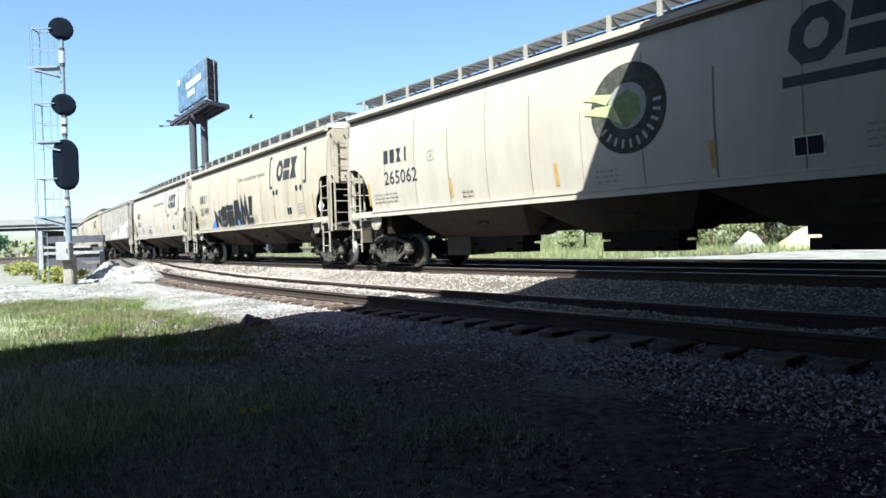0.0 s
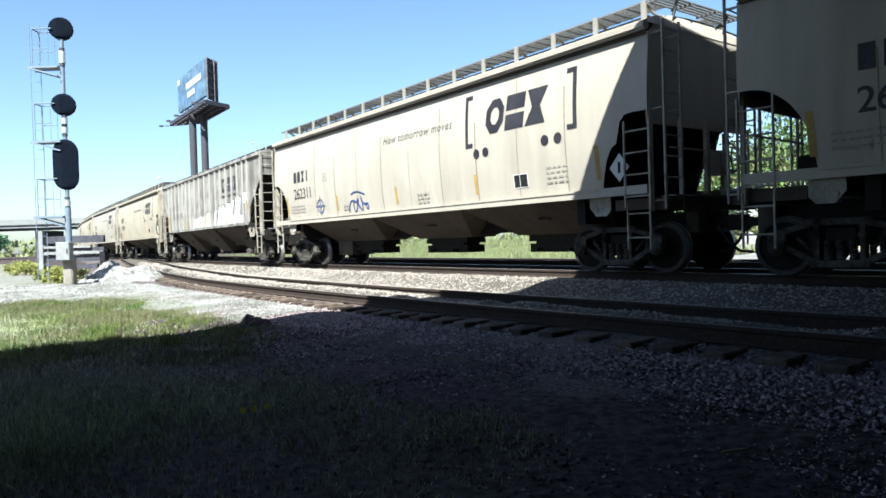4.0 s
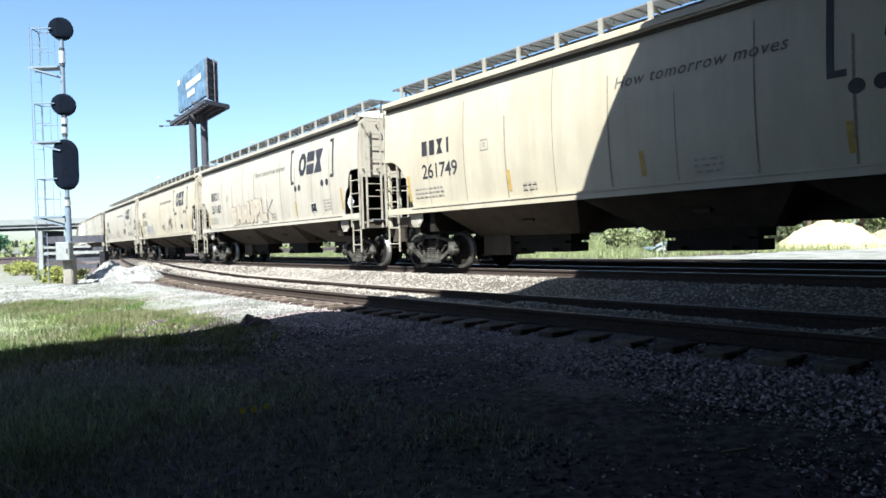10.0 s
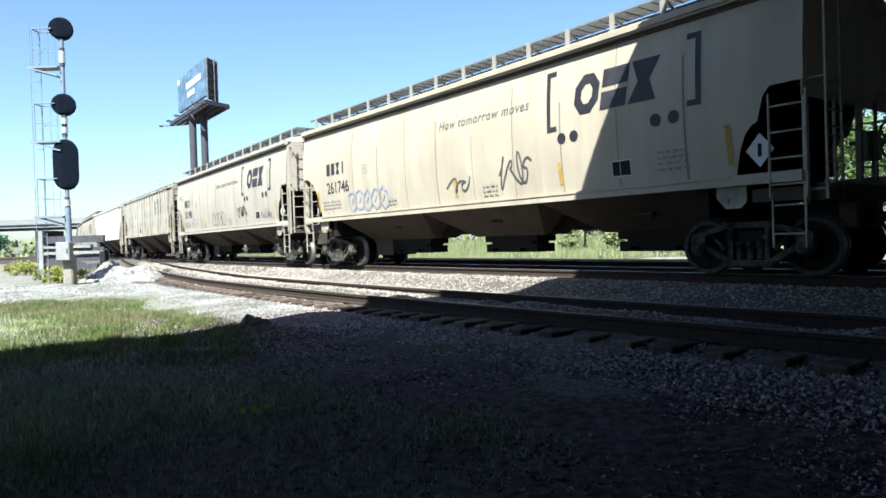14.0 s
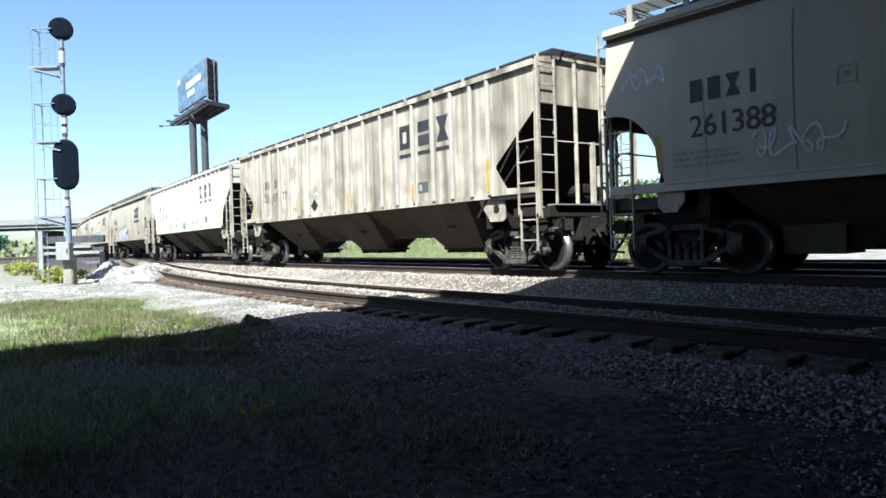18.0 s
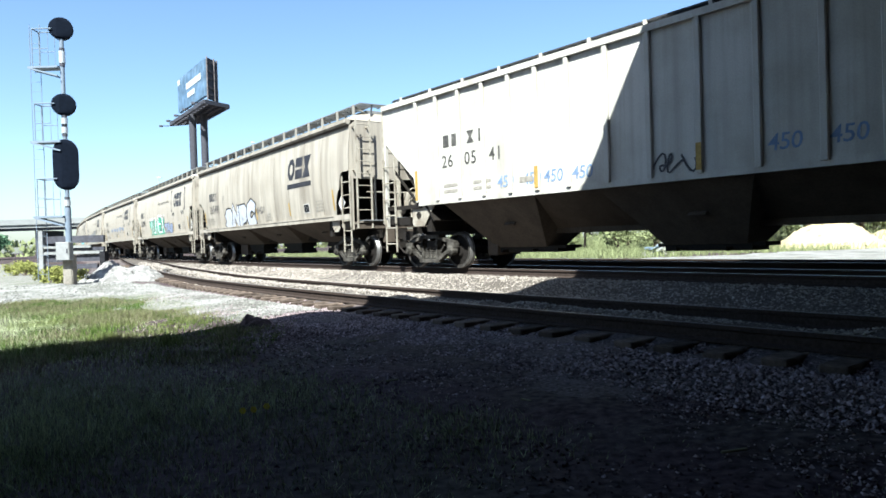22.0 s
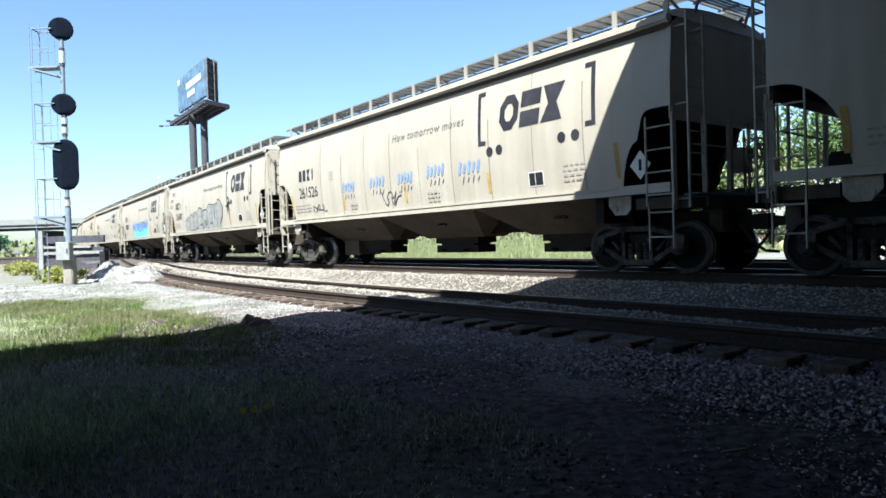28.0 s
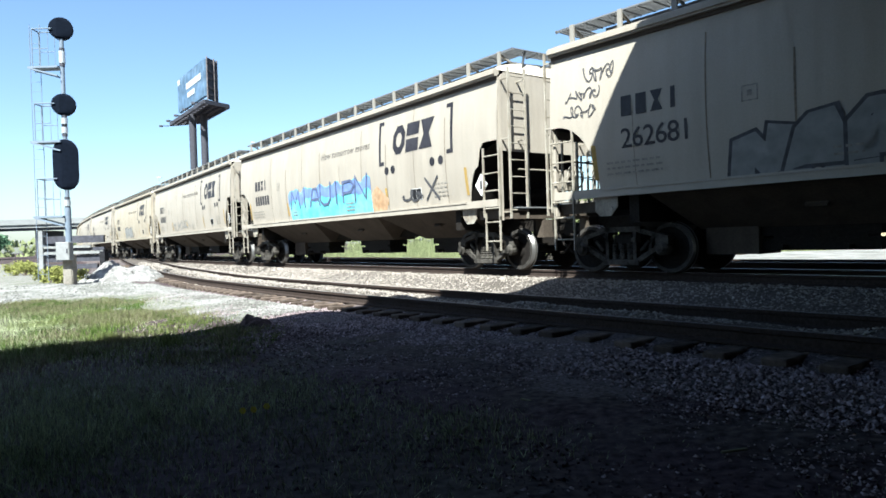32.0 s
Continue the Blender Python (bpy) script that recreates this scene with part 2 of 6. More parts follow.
def beam(bm, p, q, w, h):
    """A bar of w by h from p to q, h measured upwards."""
    p, q = Vector(p), Vector(q)
    d = (q - p)
    m = Matrix.Translation(p) @ d.to_track_quat("X", "Z").to_matrix().to_4x4()
    box(bm, 0, d.length, -w / 2, w / 2, -h / 2, h / 2, m)


def slab(bm, pts, place, depth):
    """A polygon (a, b) given thickness: place(a, b, k) sets it in space, k runs from 0 to depth."""
    lo = [bm.verts.new(place(a, b, 0)) for a, b in pts]
    hi = [bm.verts.new(place(a, b, depth)) for a, b in pts]
    n = len(pts)
    bm.faces.new(lo[::-1])
    bm.faces.new(hi)
    for i in range(n):
        j = (i + 1) % n
        bm.faces.new((lo[i], lo[j], hi[j], hi[i]))


def lathe(bm, profile, centre, axis="y", n=20, close=True):
    """profile: (along, radius) pairs turned round an axis through centre."""
    rings = []
    for a, r in profile:
        ring = []
        for i in range(n):
            t = 2 * math.pi * i / n
            u, v = r * math.cos(t), r * math.sin(t)
            co = {"y": (u, a, v), "x": (a, u, v), "z": (u, v, a)}[axis]
            ring.append(bm.verts.new(Vector(centre) + Vector(co)))
        rings.append(ring)
    for A, B in zip(rings, rings[1:]):
        for i in range(n):
            j = (i + 1) % n
            bm.faces.new((A[i], A[j], B[j], B[i]))
    if close:
        bm.faces.new(rings[0][::-1])
        bm.faces.new(rings[-1])


def mesh_of(name, bm, mat, smooth=False):
    bmesh.ops.recalc_face_normals(bm, faces=bm.faces)
    me = bpy.data.meshes.new(name)
    bm.to_mesh(me)
    bm.free()
    for k in mat if isinstance(mat, (list, tuple)) else [mat]:
        me.materials.append(k)
    if smooth:
        me.polygons.foreach_set("use_smooth", [True] * len(me.polygons))
    return me


def part(name, bm, mat, parent=None, label="", smooth=False, at=None):
    ob = new(name, mesh_of(name, bm, mat, smooth))
    ob.parent = parent
    if at is not None:
        ob.matrix_basis = at
    return tagged(ob, label)


def same_part(name, ob, parent, at):
    """Another object on the mesh of ob."""
    o = new(name, ob.data)
    o.parent = parent
    o.matrix_basis = at
    return o


def bulk(name, verts, faces, mat, smooth=False):
    me = bpy.data.meshes.new(name)
    me.from_pydata(verts, [], faces)
    for k in mat if isinstance(mat, (list, tuple)) else [mat]:
        me.materials.append(k)
    if smooth:
        me.polygons.foreach_set("use_smooth", [True] * len(me.polygons))
    return new(name, me)


def empty(name, m=None):
    ob = new(name)
    if m is not None:
        ob.matrix_basis = m
    return ob


# ---- the line of the tracks: s runs away from the camera along the train's track, 0 abreast of the camera's right ----
def heading(s):
    u = min(s, 37.0)
    a = 0.66276 - 0.004423 * u + 5.963e-5 * u * u
    if s > 58:
        a -= 0.0016 * (min(s, 110.0) - 58)
    return a


LINE = {}
_x, _y = 4.0744, 14.0
for _i in range(0, 1801):
    LINE[_i] = (_x, _y)
    _a = heading(_i * 0.25 + 0.125)
    _x, _y = _x - math.sin(_a) * 0.25, _y + math.cos(_a) * 0.25
_x, _y = 4.0744, 14.0
for _i in range(0, -1201, -1):
    LINE[_i] = (_x, _y)
    _a = heading(max(_i * 0.25 - 0.125, -25.0))
    _x, _y = _x + math.sin(_a) * 0.25, _y - math.cos(_a) * 0.25


def on_line(s, off=0.0, z=0.0):
    """A point at s along the line, off metres towards the camera's side, z above the running rail."""
    i = math.floor(s / 0.25)
    k = s / 0.25 - i
    (ax, ay), (bx, by) = LINE[i], LINE[i + 1]
    a = heading(max(s, -25.0))
    return Vector((ax + (bx - ax) * k - math.cos(a) * off, ay + (by - ay) * k - math.sin(a) * off, z))


def car_pose(s):
    p = on_line(s)
    return pose(p.x, p.y, 0, 0, 0, math.degrees(heading(max(s, -25.0))) - 90)


def run(t):
    """How far the train has rolled at t."""
    return 7.414 * t + 0.00692 * t * t


# ---- ground, ballast and tracks ----
NEAR = 4.83                          # the near track's middle, abreast of the camera
PROFILE = ((-14.0, -0.85), (-8.6, -0.66), (-7.2, -0.45), (-6.0, -0.19), (-2.1, -0.19), (0.9, -0.19), (1.2, -0.14), (1.8, -0.15), (2.6, -0.34), (3.4, -0.38), (3.9, -0.30), (4.08, -0.36), (5.58, -0.37), (5.62, -0.38), (5.75, -0.42), (6.1, -0.45), (6.4, -0.43), (6.7, -0.42), (7.3, -0.47), (8.7, -0.58), (9.6, -0.72))


def near_shift(s):
    """The near track bends in towards the train's track, which it joins far off."""
    return -0.0017 * max(0.0, min(s, 35.0)) ** 2 - 0.119 * max(0.0, s - 35.0)


def near_top(s):
    """Height of the near track's rail heads: it climbs to the level of the other."""
    return -0.20 + 0.20 * max(0.0, min(1.0, (s - 12.0) / 20.0))


def flat_bed(off):
    for (a, za), (b, zb) in zip(PROFILE, PROFILE[1:]):
        if a <= off <= b:
            return za + (zb - za) * (off - a) / (b - a)
    return -0.75


def soft_step(x, a, b):
    k = max(0.0, min(1.0, (x - a) / (b - a)))
    return k * k * (3 - 2 * k)


def bed_z(off, s=0.0):
    """Height of the stone bed, whose near shoulder follows the near track."""
    c = NEAR + near_shift(s)
    lift = near_top(s) + 0.20
    d = off - c
    if d > -1.25:
        return max(flat_bed(NEAR + d) + lift * (1 - soft_step(d, 1.4, 4.0)), flat_bed(off) if off < 1.8 else -9)
    if off <= 1.2:
        return flat_bed(off)
    k = (off - 1.2) / max(0.01, c - 1.25 - 1.2)
    low = -0.13 * soft_step(k, 0.1, 0.5) * (1 - soft_step(k, 0.5, 0.95)) * min(1.0, (c - 1.2) / 3.6)
    return flat_bed(1.2) * (1 - k) + (flat_bed(NEAR - 1.25) + lift) * k + low


def fill(s, off):
    """Ballast heaped between the near rails, with hollows where the ties show."""
    d = off - NEAR - near_shift(s)
    if abs(d) > 0.68:
        return 0.0
    level = soft_step(s, 0.2, 2.0)
    heap = max(level, 1 - soft_step(abs(s + 0.9), 0.1, 0.7) * 1.0 if s > -0.9 else 0.0,
               soft_step(s, -4.3, -3.5) * (1 - 0.75 * soft_step(s, -1.5, -0.9)), 1 - soft_step(s, -6.0, -5.3))
    across = max(math.exp(-((d - 0.14) / 0.34) ** 2), level * 0.42)
    return 0.03 * noise.noise(Vector((s * 0.9, 3.0, d))) + 0.155 * heap * across


def base_z(x, y):
    d = noise.noise(Vector((x * 0.35, y * 0.35, 0.3))) * 0.045 + noise.noise(Vector((x * 1.7, y * 1.7, 5.0))) * 0.016
    near = max(0.0, 1.0 - max(abs(x), abs(y)) / 90.0)
    rise = 0.20 * max(0.0, min(1.0, (y - 12.0) / 9.0)) * max(0.0, min(1.0, (-5.0 - x) / 4.0)) if y < 60 else 0.0
    return -0.60 + d * near + rise


def steps(*spans):
    out = []
    for a, b, d in spans:
        n = max(1, round((b - a) / d))
        out += [a + (b - a) * i / n for i in range(n)]
    return out + [spans[-1][1]]


def ground_sheet():
    xs = steps((-3000, -400, 650), (-400, -60, 40), (-60, -16, 3), (-16, 10, 0.35), (10, 60, 2.5), (60, 400, 40), (400, 3000, 650))
    ys = steps((-3000, -300, 650), (-300, -6, 30), (-6, 1, 0.8), (1, 22, 0.35), (22, 70, 2.5), (70, 400, 40), (400, 3000, 650))
    verts = [(x, y, base_z(x, y)) for y in ys for x in xs]
    w = len(xs)
    faces = [(j * w + i, j * w + i + 1, (j + 1) * w + i + 1, (j + 1) * w + i) for j in range(len(ys) - 1) for i in range(w - 1)]
    ob = bulk("ground", verts, faces, SOIL, True)
    tagged(ob, "trodden dark soil with thin grass beside the tracks", "ground", kind="structure")


def ballast_bed():
    ss = steps((-60, -14, 2.0), (-14, 40, 0.3), (40, 120, 1.0), (120, 420, 6))
    offs = steps((-14, -6, 0.8), (-6, -2.1, 0.65), (-2.1, 9.6, 0.21))
    verts = []
    for s in ss:
        for o in offs:
            p = on_line(s, o)
            k = 0.022 * noise.noise(Vector((p.x * 2.3, p.y * 2.3, 1))) + 0.02 * noise.noise(Vector((p.x * 0.6, p.y * 0.6, 9)))
            verts.append((p.x, p.y, bed_z(o, s) + fill(s, o) + (k if o < 9.3 else 0)))
    w = len(offs)
    faces = [(j * w + i, j * w + i + 1, (j + 1) * w + i + 1, (j + 1) * w + i) for j in range(len(ss) - 1) for i in range(w - 1)]
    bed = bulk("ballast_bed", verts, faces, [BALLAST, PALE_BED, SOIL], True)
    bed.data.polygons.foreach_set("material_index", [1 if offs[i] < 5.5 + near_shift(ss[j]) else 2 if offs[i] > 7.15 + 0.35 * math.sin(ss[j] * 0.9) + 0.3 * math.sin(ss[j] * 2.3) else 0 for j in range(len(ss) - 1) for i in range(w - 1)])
    tagged(bed, "grey crushed-stone ballast bed under both tracks", "ballast", kind="structure")


def chips(name, label, cat, mat, seed, fields, keep, ground):
    """Loose angular pieces: fields (count, s0, s1, off0, off1, smallest, largest)."""
    rng = np.random.default_rng(seed)
    spots = []
    for count, s0, s1, o0, o1, r0, r1 in fields:
        for s, o, r in zip(rng.uniform(s0, s1, count), rng.uniform(o0, o1, count), r0 + (r1 - r0) * rng.uniform(0, 1, count) ** 1.6):
            if keep(s, o, rng):
                p = on_line(s, o)
                spots.append((p.x, p.y, ground(p, s, o) - 0.004, r))
    c = np.array(spots)
    n = len(c)
    unit = np.array(((1, 0, 0), (-1, 0, 0), (0, 1, 0), (0, -1, 0), (0, 0, 1), (0, 0, -0.6)), float)
    r = c[:, 3][:, None, None]
    v = unit[None] * rng.uniform(0.65, 1.15, (n, 6, 3)) * np.array((1, 0.8, 0.75)) * r
    v += rng.normal(0, 1, (n, 6, 3)) * np.array((0.25, 0.25, 0.05)) * r
    a = rng.uniform(0, 6.28, n)[:, None]
    x = v[:, :, 0] * np.cos(a) - v[:, :, 1] * np.sin(a) + c[:, 0][:, None]
    y = v[:, :, 0] * np.sin(a) + v[:, :, 1] * np.cos(a) + c[:, 1][:, None]
    z = v[:, :, 2] + (c[:, 2] + c[:, 3] * 0.25)[:, None]
    tri = np.array(((0, 2, 4), (2, 1, 4), (1, 3, 4), (3, 0, 4), (2, 0, 5), (1, 2, 5), (3, 1, 5), (0, 3, 5)))
    faces = (tri[None] + 6 * np.arange(n)[:, None, None]).reshape(-1, 3)
    ob = bulk(name, np.stack((x, y, z), 2).reshape(-1, 3).tolist(), faces.tolist(), mat)
    tagged(ob, label, cat, kind="stuff")


def off_rails(s, o, rng):
    d = abs(o - NEAR - near_shift(s))
    return min(abs(d - 0.752), abs(abs(o) - 0.752)) > 0.085 and not (0.78 < d < 1.32 and (s % 0.5) < 0.26 and rng.uniform() < 0.93)


def on_bed(p, s, o):
    return max(bed_z(o, s) + fill(s, o), base_z(p.x, p.y))


def scatter_stones():
    # darker stones for the shaded shoulder, paler ones for the sunlit strip
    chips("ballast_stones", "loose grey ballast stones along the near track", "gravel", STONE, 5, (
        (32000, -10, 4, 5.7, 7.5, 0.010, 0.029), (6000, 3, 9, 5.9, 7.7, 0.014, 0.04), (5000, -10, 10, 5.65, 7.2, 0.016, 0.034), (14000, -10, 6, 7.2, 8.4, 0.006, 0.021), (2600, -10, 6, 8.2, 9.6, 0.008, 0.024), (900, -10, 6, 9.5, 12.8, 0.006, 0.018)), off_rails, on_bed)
    chips("limestone_chips", "ballast chips between the two tracks, coloured paler for the sun", "gravel", PALE_STONE, 6, (
        (14000, -9, 14, 4.15, 5.55, 0.013, 0.032), (30000, -9, 16, 1.2, 4.15, 0.013, 0.034), (9000, 10, 32, 1.2, 5.5, 0.02, 0.05), (5000, -9, 14, -0.65, 0.65, 0.02, 0.04)), off_rails, on_bed)
    # shoulder ballast painted white where the sun reaches it
    chips("white_chips", "crushed stone coloured white as sunlit on the shoulder, and before the mast", "gravel", CHALK, 7, (
        (16000, 2, 14, 6.25, 8.0, 0.010, 0.034), (2200, 10.5, 18, 6.5, 11, 0.016, 0.05)), lambda s, o, rng: s > 10.4 or o < 6.0 + (14 - s) * 0.13 + rng.normal(0, 0.22), lambda p, s, o: on_bed(p, s, o) + 0.02)
    chips("litter", "pale specks of stone and dry leaf on the soil", "litter", PALE_STONE, 9, (
        (420, -8, 5, 7.6, 10.5, 0.005, 0.016), (420, -8, 8, 10, 14, 0.004, 0.014)), lambda s, o, rng: True, on_bed)
    chips("soil_clods", "crumbs and clods of dark soil", "soil", CLOD, 8, (
        (7000, -9, 8, 8.8, 14.5, 0.006, 0.02), (9000, -9, 5, 7.3, 9.6, 0.006, 0.022)), lambda s, o, rng: True, on_bed)


RAIL_HALF = ((0.075, 0.0), (0.075, 0.012), (0.012, 0.035), (0.010, 0.115), (0.036, 0.128), (0.037, 0.160), (0.030, 0.170))


def track(name, off, top, label, s0, s1, ties_to, head, bends=False):
    root = tagged(empty(name), label, "railway track", kind="structure")
    shape = [(-a, b) for a, b in RAIL_HALF] + [(a, b) for a, b in RAIL_HALF[::-1]]
    n = len(shape)
    shift = near_shift if bends else lambda s: 0.0
    level = near_top if bends else lambda s: top
    for side in (-0.752, 0.752):
        verts, faces, mats = [], [], []
        if bends:
            ss = steps((s0, 40, 0.75), (40, 44.5 if side < 0 else 57.0, 1.0))
        else:
            ss = steps((s0, 40, 0.75), (40, 120, 2.0), (120, s1, 8.0))
        for s in ss:
            for a, b in shape:
                verts.append(on_line(s, off + shift(s) + side + a, level(s) - 0.17 + b))
        for j in range(len(ss) - 1):
            for i in range(n):
                k = (i + 1) % n
                faces.append((j * n + i, j * n + k, (j + 1) * n + k, (j + 1) * n + i))
                mats.append(1 if i == 6 else 0)
        ob = bulk("rail", verts, faces, [STEEL_RAIL, head])
        ob.data.polygons.foreach_set("material_index", mats)
        ob.parent = root
    bm = bmesh.new()
    box(bm, -0.115, 0.115, -1.3, 1.3, -0.18, 0.0)
    bmesh.ops.bevel(bm, geom=list(bm.edges), offset=0.014, segments=1, affect="EDGES")
    first = None
    rng = random.Random(len(name))
    s = s0 + 25
    far_v, far_f = [], []
    while s < (34 if bends else 150):
        p = on_line(s, off + shift(s), level(s) - 0.172 + rng.uniform(-0.012, 0.004))
        m = pose(p.x, p.y, p.z, 0, 0, math.degrees(heading(max(s, -25))) - 90 + rng.uniform(-1.2, 1.2))
        if s < ties_to:
            if first is None:
                first = part("tie", bm, TIE, root, at=m)
            else:
                same_part("tie", first, root, m)
        else:
            k = len(far_v)
            far_v += [m @ Vector((x, y, z)) for x in (-0.115, 0.115) for y in (-1.3, 1.3) for z in (-0.1, 0)]
            far_f += [tuple(k + i for i in f) for f in ((1, 3, 7, 5), (0, 1, 5, 4), (2, 6, 7, 3), (4, 5, 7, 6))]
        s += 0.5
    if far_v:
        ob = bulk("far_ties", far_v, far_f, TIE)
        ob.parent = root
        tagged(ob, kind="stuff")


def grass():
    rng = np.random.default_rng(11)

    def tuft(name, label, mat, count, place, h0, h1, w):
        verts, faces = [], []
        while len(faces) < count:
            got = place()
            if got is None:
                continue
            x, y, z, k = got
            a, lean = rng.uniform(0, 6.283), rng.normal(0, 0.62)
            h = rng.uniform(h0, h1) * k
            ux, uy = math.cos(a) * w, math.sin(a) * w
            b = rng.uniform(0, 6.283)
            n = len(verts)
            verts += [(x - ux, y - uy, z), (x + ux, y + uy, z), (x + math.cos(b) * lean * h, y + math.sin(b) * lean * h, z + h)]
            faces.append((n, n + 1, n + 2))
        tagged(bulk(name, verts, faces, mat), label, "grass", kind="stuff")

    def off_of(x, y):
        return -((x - 4.07) * 0.79 + (y - 14.0) * 0.613)

    def verge():
        y = 1.6 + 13.4 * rng.uniform() ** 1.4
        x = rng.uniform(-1, 1) * (1.5 + 0.75 * y)
        o = off_of(x, y)
        edge = 8.1 + 0.9 * noise.noise(Vector((x * 0.5, y * 0.5, 2))) - 0.10 * max(0.0, y - 8)
        thick = 0.9 * noise.noise(Vector((x * 0.45, y * 0.45, 7))) + 0.22 * min(2.5, o - edge)
        if o < edge or rng.uniform() > 0.30 + thick or y > 15:
            return None
        return x, y, base_z(x, y) - 0.012, 0.7 + 0.5 * max(0, thick)

    def sunny():
        x, y = rng.uniform(-15, -2.2), 7.0 + 10.8 * rng.uniform() ** 0.75
        o = off_of(x, y)
        s = (4.07 - x) * 0.615 + (y - 14.0) * 0.788
        k = noise.noise(Vector((x * 0.4, y * 0.4, 3)))
        thin = min(1.0, max(0.0, (o - 6.9 - 0.5 * k) / 1.3)) ** 2
        if s > 10.6 + 0.8 * k or rng.uniform() > (0.5 + 0.9 * k) * thin * min(1.0, (y - 7.0) / 2.5):
            return None
        clump = noise.noise(Vector((x * 1.7, y * 1.7, 21)))
        if rng.uniform() > 0.62 + 1.1 * clump:
            return None
        return x, y, on_bed(Vector((x, y, 0)), s, o) - 0.01, (0.85 + 0.6 * k + 0.7 * clump) * (0.5 + 0.5 * thin)

    def straw():
        got = sunny()
        return got if got and noise.noise(Vector((got[0] * 0.9, got[1] * 0.6, 13))) + 0.1 * rng.normal() > 0.02 else None

    def far_side():
        s, o = rng.uniform(-40, 70), -rng.uniform(8.5, 36)
        if s < 13 + 0.25 * (o + 18) or o > -8.5:
            return None
        p = on_line(s, o)
        if rng.uniform() > 0.5 + noise.noise(Vector((p.x * 0.15, p.y * 0.15, 3))):
            return None
        return p.x, p.y, base_z(p.x, p.y) - 0.02, 1.0

    def back_row():
        s = rng.uniform(-60, 100)
        o = -rng.uniform(38, 50) if s > 8 else -rng.uniform(48, 62)
        p = on_line(s, o)
        return p.x, p.y, base_z(p.x, p.y) - 0.02, 0.8 + 0.5 * noise.noise(Vector((p.x * 0.12, p.y * 0.12, 8)))

    tuft("tall_weeds", "tall pale green weeds closing off the yard", BUSH_LIGHT, 26000, back_row, 0.9, 2.0, 0.035)
    tuft("grass", "thin grass on the shaded verge, coloured paler to offset the shade", GRASS_FOR_SHADE, 120000, verge, 0.025, 0.11, 0.0035)
    tuft("grass_patch", "sunlit yellow-green grass beside the track", GRASS, 80000, sunny, 0.03, 0.14, 0.006)
    tuft("dry_grass", "dry straw-coloured blades among the grass", GRASS_DRY, 46000, straw, 0.04, 0.16, 0.006)
    tuft("far_weeds", "tall green weeds beyond the tracks", BUSH_LIGHT, 34000, far_side, 0.2, 0.7, 0.02)


# ---- covered hopper cars: x along the train, its front at +x, the side towards the camera at -y ----
ROUND_LEN, ROUND_HALF = 17.80, 8.15
RIB_LEN, RIB_HALF = 19.40, 8.73


def round_y(z):
    return 1.61 - 0.10 * ((z - 2.95) / 1.35) ** 2


def flat_y(z):
    return 1.53


def round_low(x):
    """Lower edge of the round-sided body's side sheet, cut away above the trucks."""
    arc = lambda k: math.sqrt(max(0.0, 1 - (1 - min(1.0, max(0.0, k))) ** 2))
    if x > 0:                                   # two scallops at the front
        return 1.58 + 0.80 * arc((x - 7.10) / 0.40) + 0.50 * arc((x - 7.48) / 0.22)
    return 1.58 + 1.27 * arc((-x - 7.05) / 0.95)


def rib_low(x):
    a = RIB_HALF - abs(x)
    if a > 1.54:
        return 1.72
    return 2.30 + (1.34 - a) / 1.34 * 1.10 if a < 1.34 else 1.72


def side_sheets(bm, half, low, yy, top):
    cols = steps((-half, -half + 1.6, 0.1), (-half + 1.6, half - 1.6, 0.6), (half - 1.6, half, 0.1))
    for sgn in (-1, 1):
        grid = []
        for x in cols:
            lo = low(x)
            grid.append([bm.verts.new((x, sgn * yy(lo + (top - lo) * i / 7), lo + (top - lo) * i / 7)) for i in range(8)])
        for A, B in zip(grid, grid[1:]):
            for i in range(7):
                bm.faces.new((A[i], B[i], B[i + 1], A[i + 1]))


def hopper_bay(bm, cx, top_half, top_z, top_y, bot_half, bot_z, bot_y, rear=0.0, fore=0.0):
    """A pyramid with its point cut off; rear and fore lengthen its foot towards the trucks."""
    t = [bm.verts.new((cx + sx * top_half + (fore if sx > 0 else -rear) * 0.4, sy * top_y, top_z)) for sx, sy in ((-1, -1), (1, -1), (1, 1), (-1, 1))]
    b = [bm.verts.new((cx + sx * bot_half + (fore if sx > 0 else -rear), sy * bot_y, bot_z)) for sx, sy in ((-1, -1), (1, -1), (1, 1), (-1, 1))]
    for i in range(4):
        j = (i + 1) % 4
        bm.faces.new((t[i], t[j], b[j], b[i]))
    bm.faces.new(b)
    # knock plate on the sloping side
    for sy in (-1, 1):
        m = pose(cx + 0.25, sy * ((top_y + bot_y) / 2 + 0.02), (top_z + bot_z) / 2, sy * math.degrees(math.atan2(top_y - bot_y, top_z - bot_z)), 0, 0)
        box(bm, -0.17, 0.17, -0.02, 0.02, -0.07, 0.07, m)


